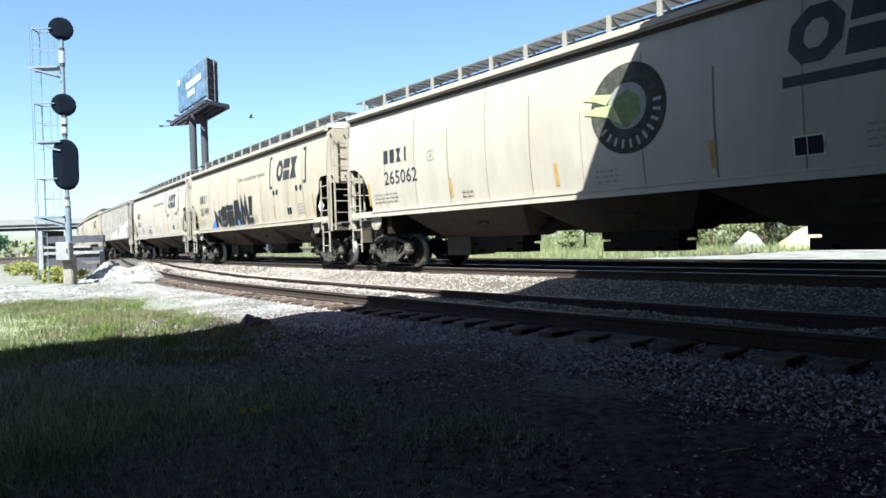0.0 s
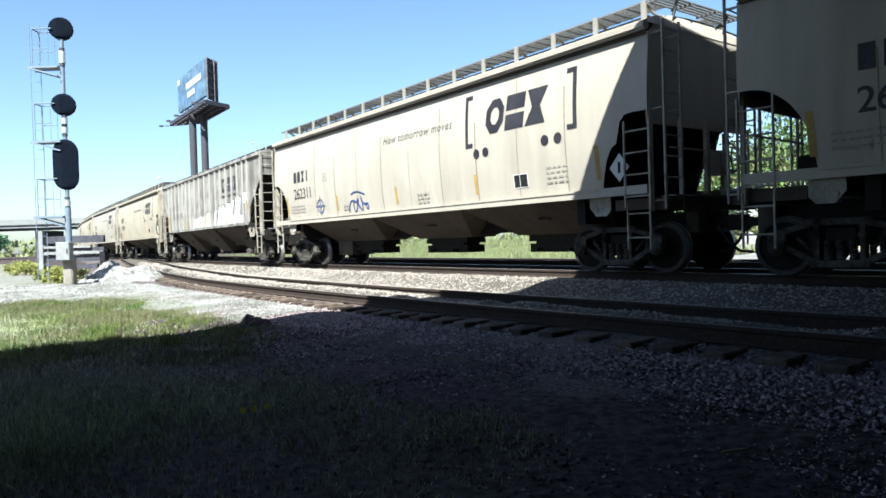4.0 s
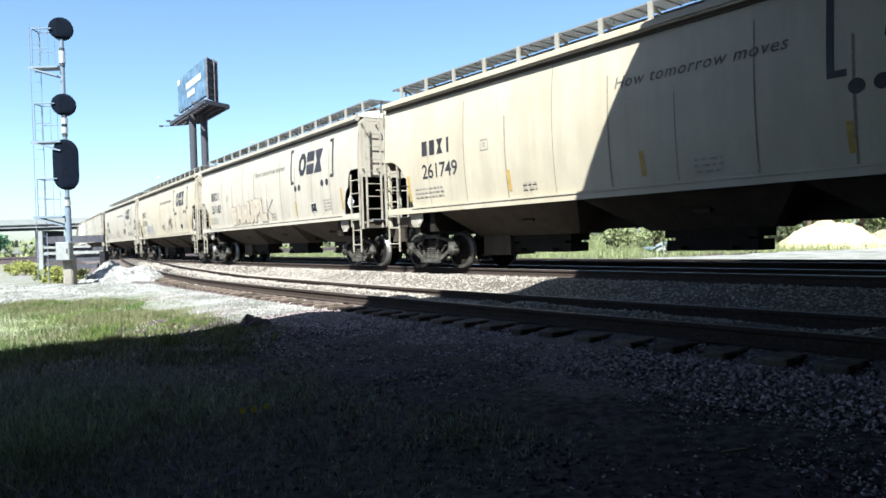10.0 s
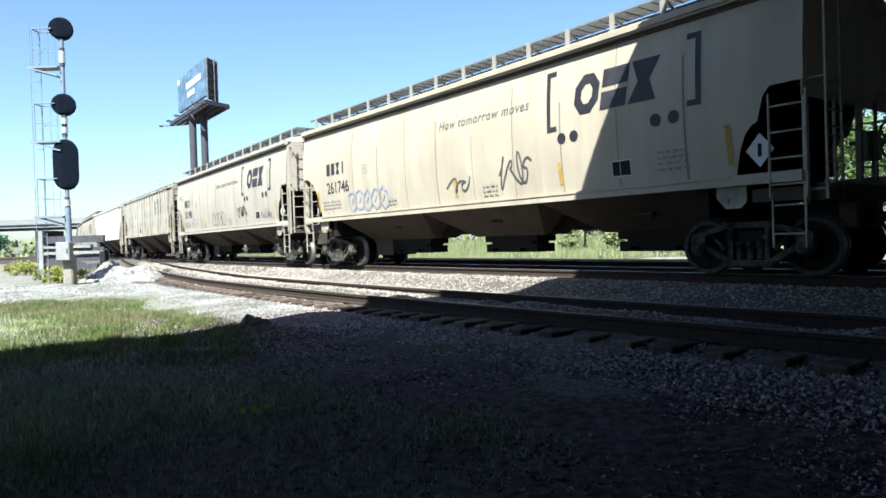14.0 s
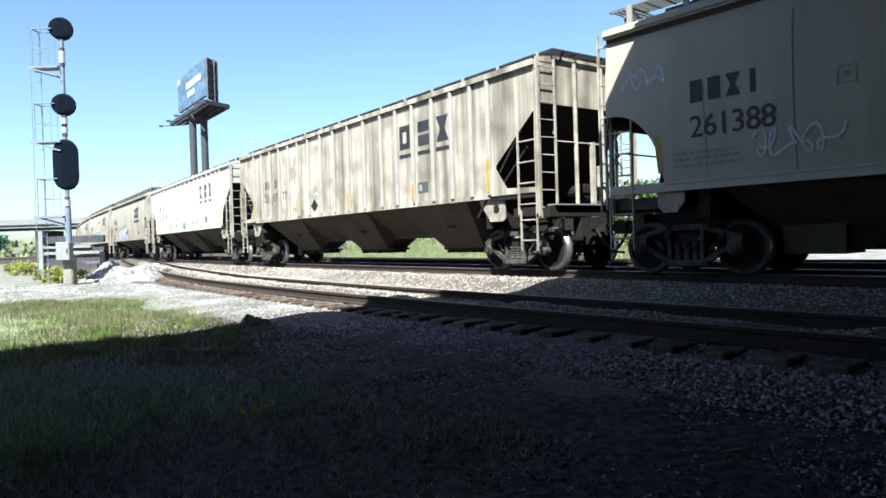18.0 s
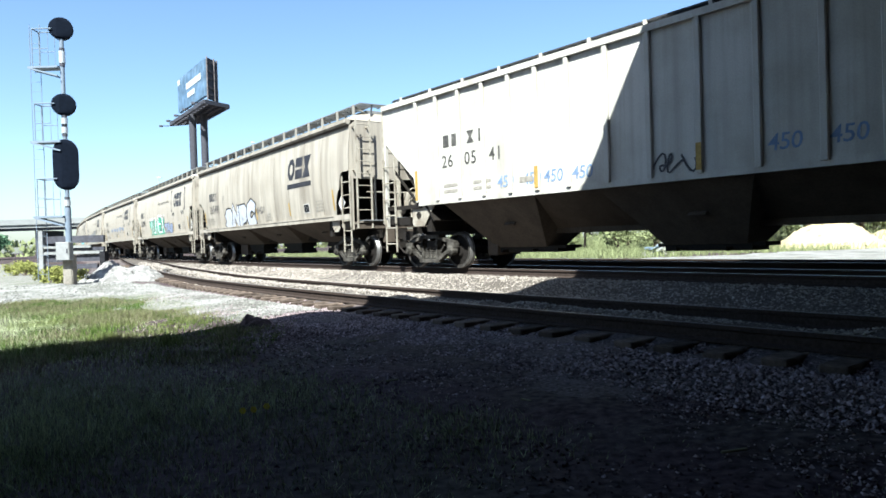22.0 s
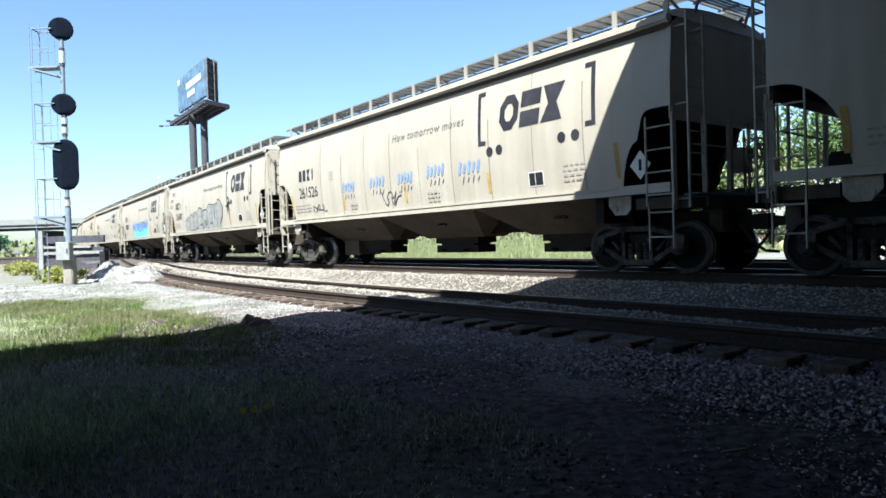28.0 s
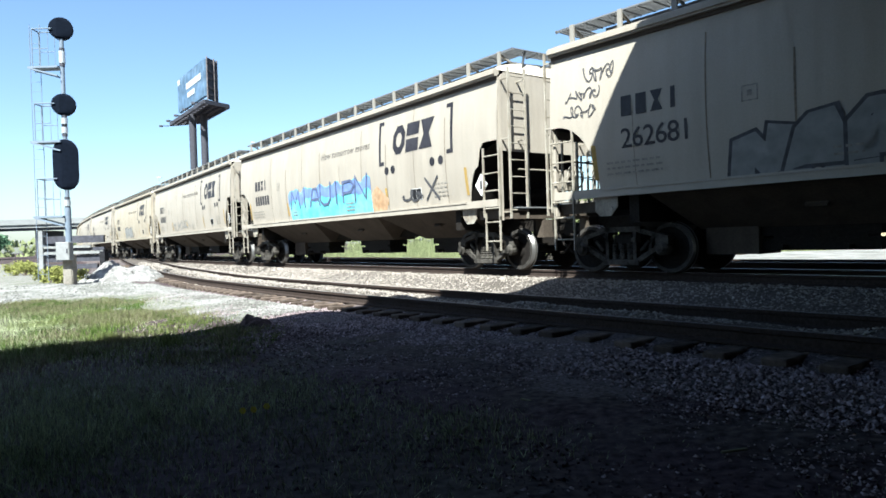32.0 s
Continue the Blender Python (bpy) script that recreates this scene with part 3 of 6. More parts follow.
def truck_parts():
    """The meshes of a truck: bolster, side frame with springs, wheelset."""
    bm = bmesh.new()
    box(bm, -0.2, 0.2, -1.0, 1.0, 0.45, 0.72)
    rod(bm, (0, 0, 0.7), (0, 0, 0.95), 0.2, 12)
    box(bm, -0.95, 0.95, -0.06, 0.06, 0.5, 0.58)
    for x in (-0.62, 0.62):
        beam(bm, (x, -0.85, 0.42), (x, 0.85, 0.42), 0.12, 0.16)
    bolster = mesh_of("bolster", bm, UNDER)
    bm = bmesh.new()
    for sg in (-1, 1):
        beam(bm, (sg * 0.38, 0, 0.80), (sg * 1.0, 0, 0.64), 0.15, 0.085)
        beam(bm, (sg * 0.36, 0, 0.23), (sg * 0.84, 0, 0.50), 0.14, 0.09)
        beam(bm, (sg * 0.31, 0, 0.22), (sg * 0.31, 0, 0.80), 0.15, 0.075)
        box(bm, sg * 0.89 - 0.13, sg * 0.89 + 0.13, -0.09, 0.09, 0.53, 0.66)
        lathe(bm, ((-0.14, 0.09), (-0.11, 0.13), (0.06, 0.13)), (sg * 0.89, 0, 0.457), "y", 14)
    beam(bm, (-0.45, 0, 0.82), (0.45, 0, 0.82), 0.18, 0.10)
    beam(bm, (-0.40, 0, 0.20), (0.40, 0, 0.20), 0.2, 0.10)
    for sg in (-1, 1):
        rod(bm, (sg * 0.30, -0.10, 0.62), (sg * 0.30, 0.06, 0.62), 0.05, 8)
        beam(bm, (sg * 0.42, -0.02, 0.42), (sg * 0.60, -0.02, 0.60), 0.06, 0.05)
        rod(bm, (sg * 0.89, -0.16, 0.457), (sg * 0.89, -0.13, 0.457), 0.075, 10)
    frame_me = mesh_of("side_frame", bm, CAST)
    bm = bmesh.new()
    lathe(bm, [(0.25 + k * 0.0275, 0.068 if k % 2 else 0.05) for k in range(12)], (0, 0, 0), "z", 10)
    spring = mesh_of("spring", bm, CAST)
    bm = bmesh.new()
    rod(bm, (0, -1.02, 0), (0, 1.02, 0), 0.075, 10)
    for sg in (-1, 1):
        y = sg * 0.745
        # flange inside, tread outside, dished plate and hub
        lathe(bm, ((y - sg * 0.075, 0.30), (y - sg * 0.075, 0.485), (y - sg * 0.045, 0.482), (y - sg * 0.035, 0.457), (y + sg * 0.068, 0.452),
                   (y + sg * 0.068, 0.385), (y + sg * 0.01, 0.36), (y + sg * 0.02, 0.17), (y + sg * 0.085, 0.15), (y + sg * 0.085, 0.07)), (0, 0, 0), "y", 28, False)
        lathe(bm, ((sg * 1.02, 0.085), (sg * 1.10, 0.08), (sg * 1.115, 0.05)), (0, 0, 0), "y", 12)
        for k in range(3):
            t = k * 2.094
            rod(bm, (0.052 * math.cos(t), sg * 1.11, 0.052 * math.sin(t)), (0.052 * math.cos(t), sg * 1.135, 0.052 * math.sin(t)), 0.016, 6)
    ws = mesh_of("wheelset", bm, [WHEEL, TREAD, RIM], True)
    for p in ws.polygons:
        r = math.hypot(p.center.x, p.center.z)
        if r > 0.40 and not (p.normal.y * p.center.y < -0.2):
            p.material_index = 1 if abs(p.normal.y) < 0.7 else 2
        if abs(p.normal.y) > 0.95 or r < 0.12:
            p.use_smooth = False
    return bolster, frame_me, spring, ws


TRUCK = truck_parts()


def add_truck(car, x):
    tr = new("truck", TRUCK[0])
    tr.parent = car
    tr.matrix_basis = pose(x, 0, 0)
    for y, turn in ((-1.0, 0), (1.0, 180)):
        sf = new("side_frame", TRUCK[1])
        sf.parent = tr
        sf.matrix_basis = pose(0, y, 0, 0, 0, turn)
        for x1 in (-0.17, 0, 0.17):
            sp = new("spring", TRUCK[2])
            sp.parent = tr
            sp.matrix_basis = pose(x1, y, 0)
    for dx in (-0.89, 0.89):
        ws = new("wheelset", TRUCK[3])
        ws.parent = tr
        ws.matrix_basis = pose(dx, 0, 0.457)
    return tr


def ladder(bm, a, b, up0, up1, rungs, r=0.016, stile=0.05):
    """Two stiles at plan points a and b, with rungs between."""
    for p in (a, b):
        beam(bm, (p[0], p[1], up0), (p[0], p[1], up1), stile, stile * 0.6)
    for i in range(rungs):
        z = up0 + (up1 - up0) * (i + 0.5) / rungs
        rod(bm, (a[0], a[1], z), (b[0], b[1], z), r, 6)


def coupler(bm, x0, sg, half_len):
    beam(bm, (x0, 0, 0.88), (sg * (half_len - 0.12), 0, 0.88), 0.16, 0.16)
    box(bm, sg * half_len - 0.17, sg * half_len + 0.10, -0.15, 0.12, 0.74, 1.02)
    box(bm, sg * half_len - 0.04, sg * half_len + 0.14, 0.02, 0.16, 0.78, 0.98)
    # air hose hanging in a loop
    pts = [(x0 + sg * 0.25, -0.3, 0.85), (x0 + sg * 0.45, -0.3, 0.55), (x0 + sg * 0.65, -0.25, 0.38), (x0 + sg * 0.85, -0.15, 0.36)]
    for p, q in zip(pts, pts[1:]):
        rod(bm, p, q, 0.028, 6)


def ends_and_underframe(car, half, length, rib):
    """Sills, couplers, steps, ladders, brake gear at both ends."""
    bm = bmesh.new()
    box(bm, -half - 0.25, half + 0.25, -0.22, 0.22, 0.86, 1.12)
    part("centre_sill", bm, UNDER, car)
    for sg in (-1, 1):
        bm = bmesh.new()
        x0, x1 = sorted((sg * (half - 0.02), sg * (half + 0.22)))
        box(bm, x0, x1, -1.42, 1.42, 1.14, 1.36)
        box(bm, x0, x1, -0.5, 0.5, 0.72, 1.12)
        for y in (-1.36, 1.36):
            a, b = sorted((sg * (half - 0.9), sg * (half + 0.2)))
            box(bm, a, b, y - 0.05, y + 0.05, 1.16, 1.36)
        # dark steel colours put the end's shade on a sill that is pale in sun
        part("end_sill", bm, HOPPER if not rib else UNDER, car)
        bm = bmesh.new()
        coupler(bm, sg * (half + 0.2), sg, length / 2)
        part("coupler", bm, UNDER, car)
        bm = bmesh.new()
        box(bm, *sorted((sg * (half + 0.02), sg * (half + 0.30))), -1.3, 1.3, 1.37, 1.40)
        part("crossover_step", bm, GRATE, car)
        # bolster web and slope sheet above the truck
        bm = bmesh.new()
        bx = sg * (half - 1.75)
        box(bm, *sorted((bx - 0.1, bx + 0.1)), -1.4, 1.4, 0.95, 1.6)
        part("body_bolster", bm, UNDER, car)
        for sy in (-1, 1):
            bm = bmesh.new()
            if rib:
                slab(bm, ((half - 2.05, 1.63), (half - 1.12, 1.63), (half - 1.12, 1.16), (half - 1.2, 1.10), (half - 1.62, 1.10)), lambda a, b, k: (sg * a, sy * (1.44 + k), b), 0.03)
                pad = part("jacking_pad", bm, GRAB, car)
                # near-black disc paints the dark of the pad's round opening
                bm = bmesh.new()
                rod(bm, (sg * (half - 1.40), sy * 1.46, 1.38), (sg * (half - 1.40), sy * 1.482, 1.38), 0.095, 16)
                part("hole", bm, UNDER, pad)
                continue
            slab(bm, ((half - 1.45, 1.6), (half - 0.95, 1.6), (half - 0.95, 1.18), (half - 1.05, 1.08), (half - 1.3, 1.08), (half - 1.45, 1.25)), lambda a, b, k: (sg * a, sy * (1.46 + k), b), 0.03)
            rod(bm, (sg * (half - 1.3), sy * 1.44, 1.2), (sg * (half - 1.3), sy * 1.51, 1.2), 0.06, 10)
            part("jacking_pad", bm, GRAB, car)
    y0 = 1.56
    top = 4.30
    for sg in (-1, 1):
        for sy in (-1, 1):
            bm = bmesh.new()
            xe = sg * (half + (0.05 if rib else 0.24))
            ya, yb = (y0 - 0.02, y0 - 0.52) if rib else (y0 - 0.10, y0 - 0.58)
            # end ladder on the corner, side ladder below it, stirrup step
            ladder(bm, (xe, sy * ya), (xe, sy * yb), 1.15, top + 0.12, 9, r=0.014, stile=0.05)
            for z in (1.3, 2.9, top - 0.1):
                for yy in (ya, yb):
                    beam(bm, (sg * (half - 0.01), sy * yy, z), (xe, sy * yy, z), 0.04, 0.03)
            part("end_ladder", bm, GRAB, car)
            bm = bmesh.new()
            ladder(bm, (sg * (half - 0.52), sy * (y0 + 0.03)), (sg * (half + 0.02), sy * (y0 + 0.03)), 1.20, 2.75 if not rib else 2.95, 4, stile=0.045)
            ladder(bm, (sg * (half - 0.50), sy * (y0 + 0.0)), (sg * (half - 0.02), sy * (y0 + 0.0)), 0.45, 1.3, 2, stile=0.04)
            part("side_ladder", bm, GRAB, car)
    # stiles and handrails across the ends
    for sg in (-1, 1):
        bm = bmesh.new()
        xe = sg * (half + 0.05)
        rod(bm, (xe, -1.05, 2.72 if rib else 2.25), (xe, 1.05, 2.72 if rib else 2.25), 0.02, 6)
        part("end_handrail", bm, GRAB, car)
        for y in ((-0.42, 0.42) if rib else (-0.75, 0.75)):
            bm = bmesh.new()
            rod(bm, (sg * (half + 0.05), y, 1.36), (sg * (half + 0.04), y, 4.40 if rib else 2.75), 0.045 if rib else 0.03, 8)
            part("end_post", bm, GRAB, car)
        for y in (-1.50, 1.50):
            bm = bmesh.new()
            box(bm, *sorted((sg * (half - 0.06), sg * (half + (0.05 if rib else 0.0)))), y - 0.04, y + 0.04, 1.12, 4.36 if rib else 4.24)
            part("corner_post", bm, GREY_OLD if rib else CREAM, car)
            if rib:
                bm = bmesh.new()
                box(bm, *sorted((sg * (half - 1.56), sg * (half - 0.05))), *sorted((y * 0.97, y * 1.02)), 1.56, 1.66)
                part("corner_sill", bm, UNDER, car)
                bm = bmesh.new()
                beam(bm, (sg * (half - 1.40), y * 0.98, 1.66), (sg * (half - 0.35), y * 0.98, 2.62), 0.05, 0.05)
                part("corner_brace", bm, UNDER, car)
    # brake wheel with its post and housing at the front, cylinder and rods
    bm = bmesh.new()
    x0 = half + 0.26
    lathe(bm, ((0, 0.27), (0.03, 0.29), (0.05, 0.27), (0.03, 0.25)), (x0, 0.5, 2.1), "x", 20, False)
    for k in range(5):
        t = k * 1.2566
        rod(bm, (x0 + 0.02, 0.5, 2.1), (x0 + 0.02, 0.5 + 0.26 * math.cos(t), 2.1 + 0.26 * math.sin(t)), 0.018, 5)
    rod(bm, (half - 0.25, 0.5, 2.1), (x0 + 0.04, 0.5, 2.1), 0.04, 8)
    box(bm, half - 0.1, half + 0.16, 0.34, 0.66, 1.80, 2.26)
    rod(bm, (half + 0.10, 0.5, 1.80), (half + 0.10, 0.5, 1.36), 0.03, 6)
    box(bm, half + 0.02, half + 0.10, 0.02, 0.12, 1.36, 2.75)
    part("brake_wheel", bm, GRAB, car, "weathered brake wheel with its housing")
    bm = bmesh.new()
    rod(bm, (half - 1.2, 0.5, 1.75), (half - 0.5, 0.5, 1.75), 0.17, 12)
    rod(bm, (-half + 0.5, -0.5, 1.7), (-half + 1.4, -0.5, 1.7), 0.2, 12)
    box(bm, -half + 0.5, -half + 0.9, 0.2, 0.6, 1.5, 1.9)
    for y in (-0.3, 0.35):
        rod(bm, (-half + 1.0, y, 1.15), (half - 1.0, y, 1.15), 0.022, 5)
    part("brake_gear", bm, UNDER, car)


def end_wall(bm, half, yy, low_z, top_z, roof):
    """Upright end sheets with the sloping sheet below them."""
    for sg in (-1, 1):
        ring = [(-yy(low_z) + 0.01, low_z), (yy(low_z) - 0.01, low_z), (yy(3.2) - 0.01, 3.2), (yy(top_z) - 0.01, top_z)] + roof + [(-yy(top_z) + 0.01, top_z), (-yy(3.2) + 0.01, 3.2)]
        slab(bm, ring, lambda a, b, k: (sg * (half - 0.012 - k), a, b), 0.03)


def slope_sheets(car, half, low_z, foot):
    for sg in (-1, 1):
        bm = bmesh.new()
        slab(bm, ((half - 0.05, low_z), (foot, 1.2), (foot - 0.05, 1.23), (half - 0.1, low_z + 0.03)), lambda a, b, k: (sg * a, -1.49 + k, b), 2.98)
        # near-black colour holds the shade under the body end
        part("slope_sheet", bm, UNDER, car, "sloping end sheet, coloured near black for the shade under it")


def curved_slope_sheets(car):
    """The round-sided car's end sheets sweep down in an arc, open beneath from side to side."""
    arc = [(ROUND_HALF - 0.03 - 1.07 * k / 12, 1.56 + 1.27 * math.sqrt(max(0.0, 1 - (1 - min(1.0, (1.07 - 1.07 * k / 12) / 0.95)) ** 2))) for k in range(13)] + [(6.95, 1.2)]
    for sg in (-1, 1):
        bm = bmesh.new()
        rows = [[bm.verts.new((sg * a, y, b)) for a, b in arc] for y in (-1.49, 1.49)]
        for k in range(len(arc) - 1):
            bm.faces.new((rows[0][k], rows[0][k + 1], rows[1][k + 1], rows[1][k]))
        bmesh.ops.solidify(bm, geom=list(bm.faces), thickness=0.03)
        # shade beneath the arc is put into this sheet's colour
        part("slope_sheet", bm, UNDER, car, "curved end sheet, coloured near black for the shade under it")


def outlet(bm, cx, z):
    """Sliding gate under a bay, with its frame and capstan shafts."""
    box(bm, cx - 0.92, cx + 0.92, -0.32, 0.32, z + 0.17, z + 0.36)
    box(bm, cx - 0.72, cx + 0.72, -0.28, 0.28, z + 0.12, z + 0.17)
    box(bm, cx - 0.90, cx + 0.90, -0.30, 0.30, z - 0.08, z + 0.12)
    for dx in (-0.5, 0.5):
        rod(bm, (cx + dx, -0.50, z - 0.02), (cx + dx, 0.50, z - 0.02), 0.04, 8)


def running_boards(car, half, base_z, board_z, y0, y1, gap, mat, post_mat, tall):
    for sy in (-1, 1):
        bm = bmesh.new()
        for k in range(9):
            y = y0 + (y1 - y0) * (k + 0.5) / 9
            box(bm, -half + 0.25, half - 0.25, sy * y - 0.021, sy * y + 0.021, board_z, board_z + 0.03)
        for k in range(int((2 * half - 0.5) / 0.3)):
            x = -half + 0.3 + k * 0.3
            box(bm, x - 0.012, x + 0.012, *sorted((sy * (y0 + 0.02), sy * (y1 - 0.02))), board_z - 0.018, board_z - 0.002)
        part("running_board", bm, mat, car)
    for sg in (-1, 1):
        bm = bmesh.new()
        for k in range(5):
            x = half - 0.27 + k * 0.09
            box(bm, *sorted((sg * x, sg * (x + 0.045))), -y1, y1, board_z, board_z + 0.022)
        for y in (-y1 + 0.03, -0.4, 0.4, y1 - 0.03):
            box(bm, *sorted((sg * (half - 0.3), sg * (half + 0.14))), y - 0.02, y + 0.02, board_z - 0.03, board_z + 0.005)
        for y in (-0.8, 0.8):
            beam(bm, (sg * (half - 0.05), y, base_z - 0.05), (sg * (half + 0.10), y, board_z), 0.04, 0.04)
        part("end_platform", bm, mat, car)
    n = round((2 * half - 0.6) / gap)
    bm = bmesh.new()
    box(bm, -tall / 2, tall / 2, -y1 - 0.02, -y1 + 0.02, base_z - 0.05, board_z + 0.03)
    beam(bm, (0, -y0, base_z + 0.1), (0, -y1, board_z - 0.02), 0.04, 0.04)
    first = None
    for i in range(n + 1):
        x = -half + 0.3 + (2 * half - 0.6) * i / n
        for turn in (0, 180):
            m = pose(x, 0, 0, 0, 0, turn)
            first = part("board_bracket", bm, post_mat, car, at=m) if first is None else (same_part("board_bracket", first, car, m) and first)


def roof_shell(bm, half, ycap, z0, z1):
    prof = [(-ycap, z0)] + [(-ycap * math.cos(t) * 0.985, z0 + (z1 - z0) * math.sin(t)) for t in [math.pi * i / 16 for i in range(1, 16)]] + [(ycap, z0)]
    A = [bm.verts.new((-half, y, z)) for y, z in prof]
    B = [bm.verts.new((half, y, z)) for y, z in prof]
    for i in range(len(prof) - 1):
        bm.faces.new((A[i], A[i + 1], B[i + 1], B[i]))
    bm.faces.new(A)
    bm.faces.new(B[::-1])


def decal(name, polys, mat, car, yy, label="", lift=0.006, sy=-1):
    """Paint on the side towards the camera: polygons (x, z), following the sheet, each a hair above the one before."""
    verts, faces = [], []
    for k, pts in enumerate(polys):
        bm = bmesh.new()
        f = bm.faces.new([bm.verts.new((x, 0, z)) for x, z in pts])
        f.normal_update()
        bmesh.ops.triangulate(bm, faces=[f])
        zs = [z for _, z in pts]
        z = math.ceil(min(zs) / 0.3 + 0.01) * 0.3
        while z < max(zs) and yy is round_y:
            bmesh.ops.bisect_plane(bm, geom=list(bm.verts) + list(bm.edges) + list(bm.faces), plane_co=(0, 0, z), plane_no=(0, 0, 1))
            z += 0.3
        bm.verts.index_update()
        n = len(verts)
        verts += [(v.co.x, sy * (yy(v.co.z) + lift + k * 0.0003), v.co.z) for v in bm.verts]
        for f in bm.faces:
            ids = [n + v.index for v in f.verts]
            a, b, d = (Vector(verts[q]) for q in ids[:3])
            faces.append(ids if (b - a).cross(d - a).y * sy > 0 else ids[::-1])
        bm.free()
    ob = bulk(name, verts, faces, mat)
    ob.parent = car
    if name in ("stencil_block", "emblem_ticks", "number_bars"):
        tagged(ob, kind="stuff")
    return tagged(ob, label)


def rect(x0, x1, z0, z1, shear=0.0):
    return [(x0, z0), (x1, z0), (x1 + shear, z1), (x0 + shear, z1)]


def disc(x, z, r, n=16):
    return [(x + r * math.cos(2 * math.pi * i / n), z + r * math.sin(2 * math.pi * i / n)) for i in range(n)]


def writing(text, x, z, size, mat, car, yy, spread=1.0, shear=0.0):
    """Words in the built-in font on the side towards the camera."""
    cu = bpy.data.curves.new("writing", "FONT")
    cu.body, cu.size, cu.space_character, cu.shear = text, size, spread, shear
    cu.resolution_u = 3
    cu.offset = size * 0.006
    tmp = bpy.data.objects.new("writing", cu)
    scene.collection.objects.link(tmp)
    me = bpy.data.meshes.new_from_object(tmp.evaluated_get(bpy.context.evaluated_depsgraph_get()))
    bpy.data.objects.remove(tmp)
    # each character is a part of its own: gather the islands that stand over one another
    root = list(range(len(me.vertices)))

    def top(i):
        while root[i] != i:
            root[i] = root[root[i]]
            i = root[i]
        return i

    for e in me.edges:
        root[top(e.vertices[0])] = top(e.vertices[1])
    isles = {}
    for v in me.vertices:
        isles.setdefault(top(v.index), []).append(v.index)
    groups = []
    for ids in sorted(isles.values(), key=lambda q: min(me.vertices[i].co.x for i in q)):
        lo, hi = min(me.vertices[i].co.x for i in ids), max(me.vertices[i].co.x for i in ids)
        if groups and (lo + hi) / 2 < groups[-1][1]:
            groups[-1][0].update(ids)
            groups[-1][1] = max(groups[-1][1], hi)
        else:
            groups.append([set(ids), hi])
    for ids, _ in groups:
        order = {i: n for n, i in enumerate(sorted(ids))}
        verts = [(x + me.vertices[i].co.x, -(yy(z + me.vertices[i].co.y) + 0.007), z + me.vertices[i].co.y) for i in order]
        faces = [[order[i] for i in f.vertices] for f in me.polygons if f.vertices[0] in order]
        bulk("letter", verts, faces, mat).parent = car
    bpy.data.meshes.remove(me)


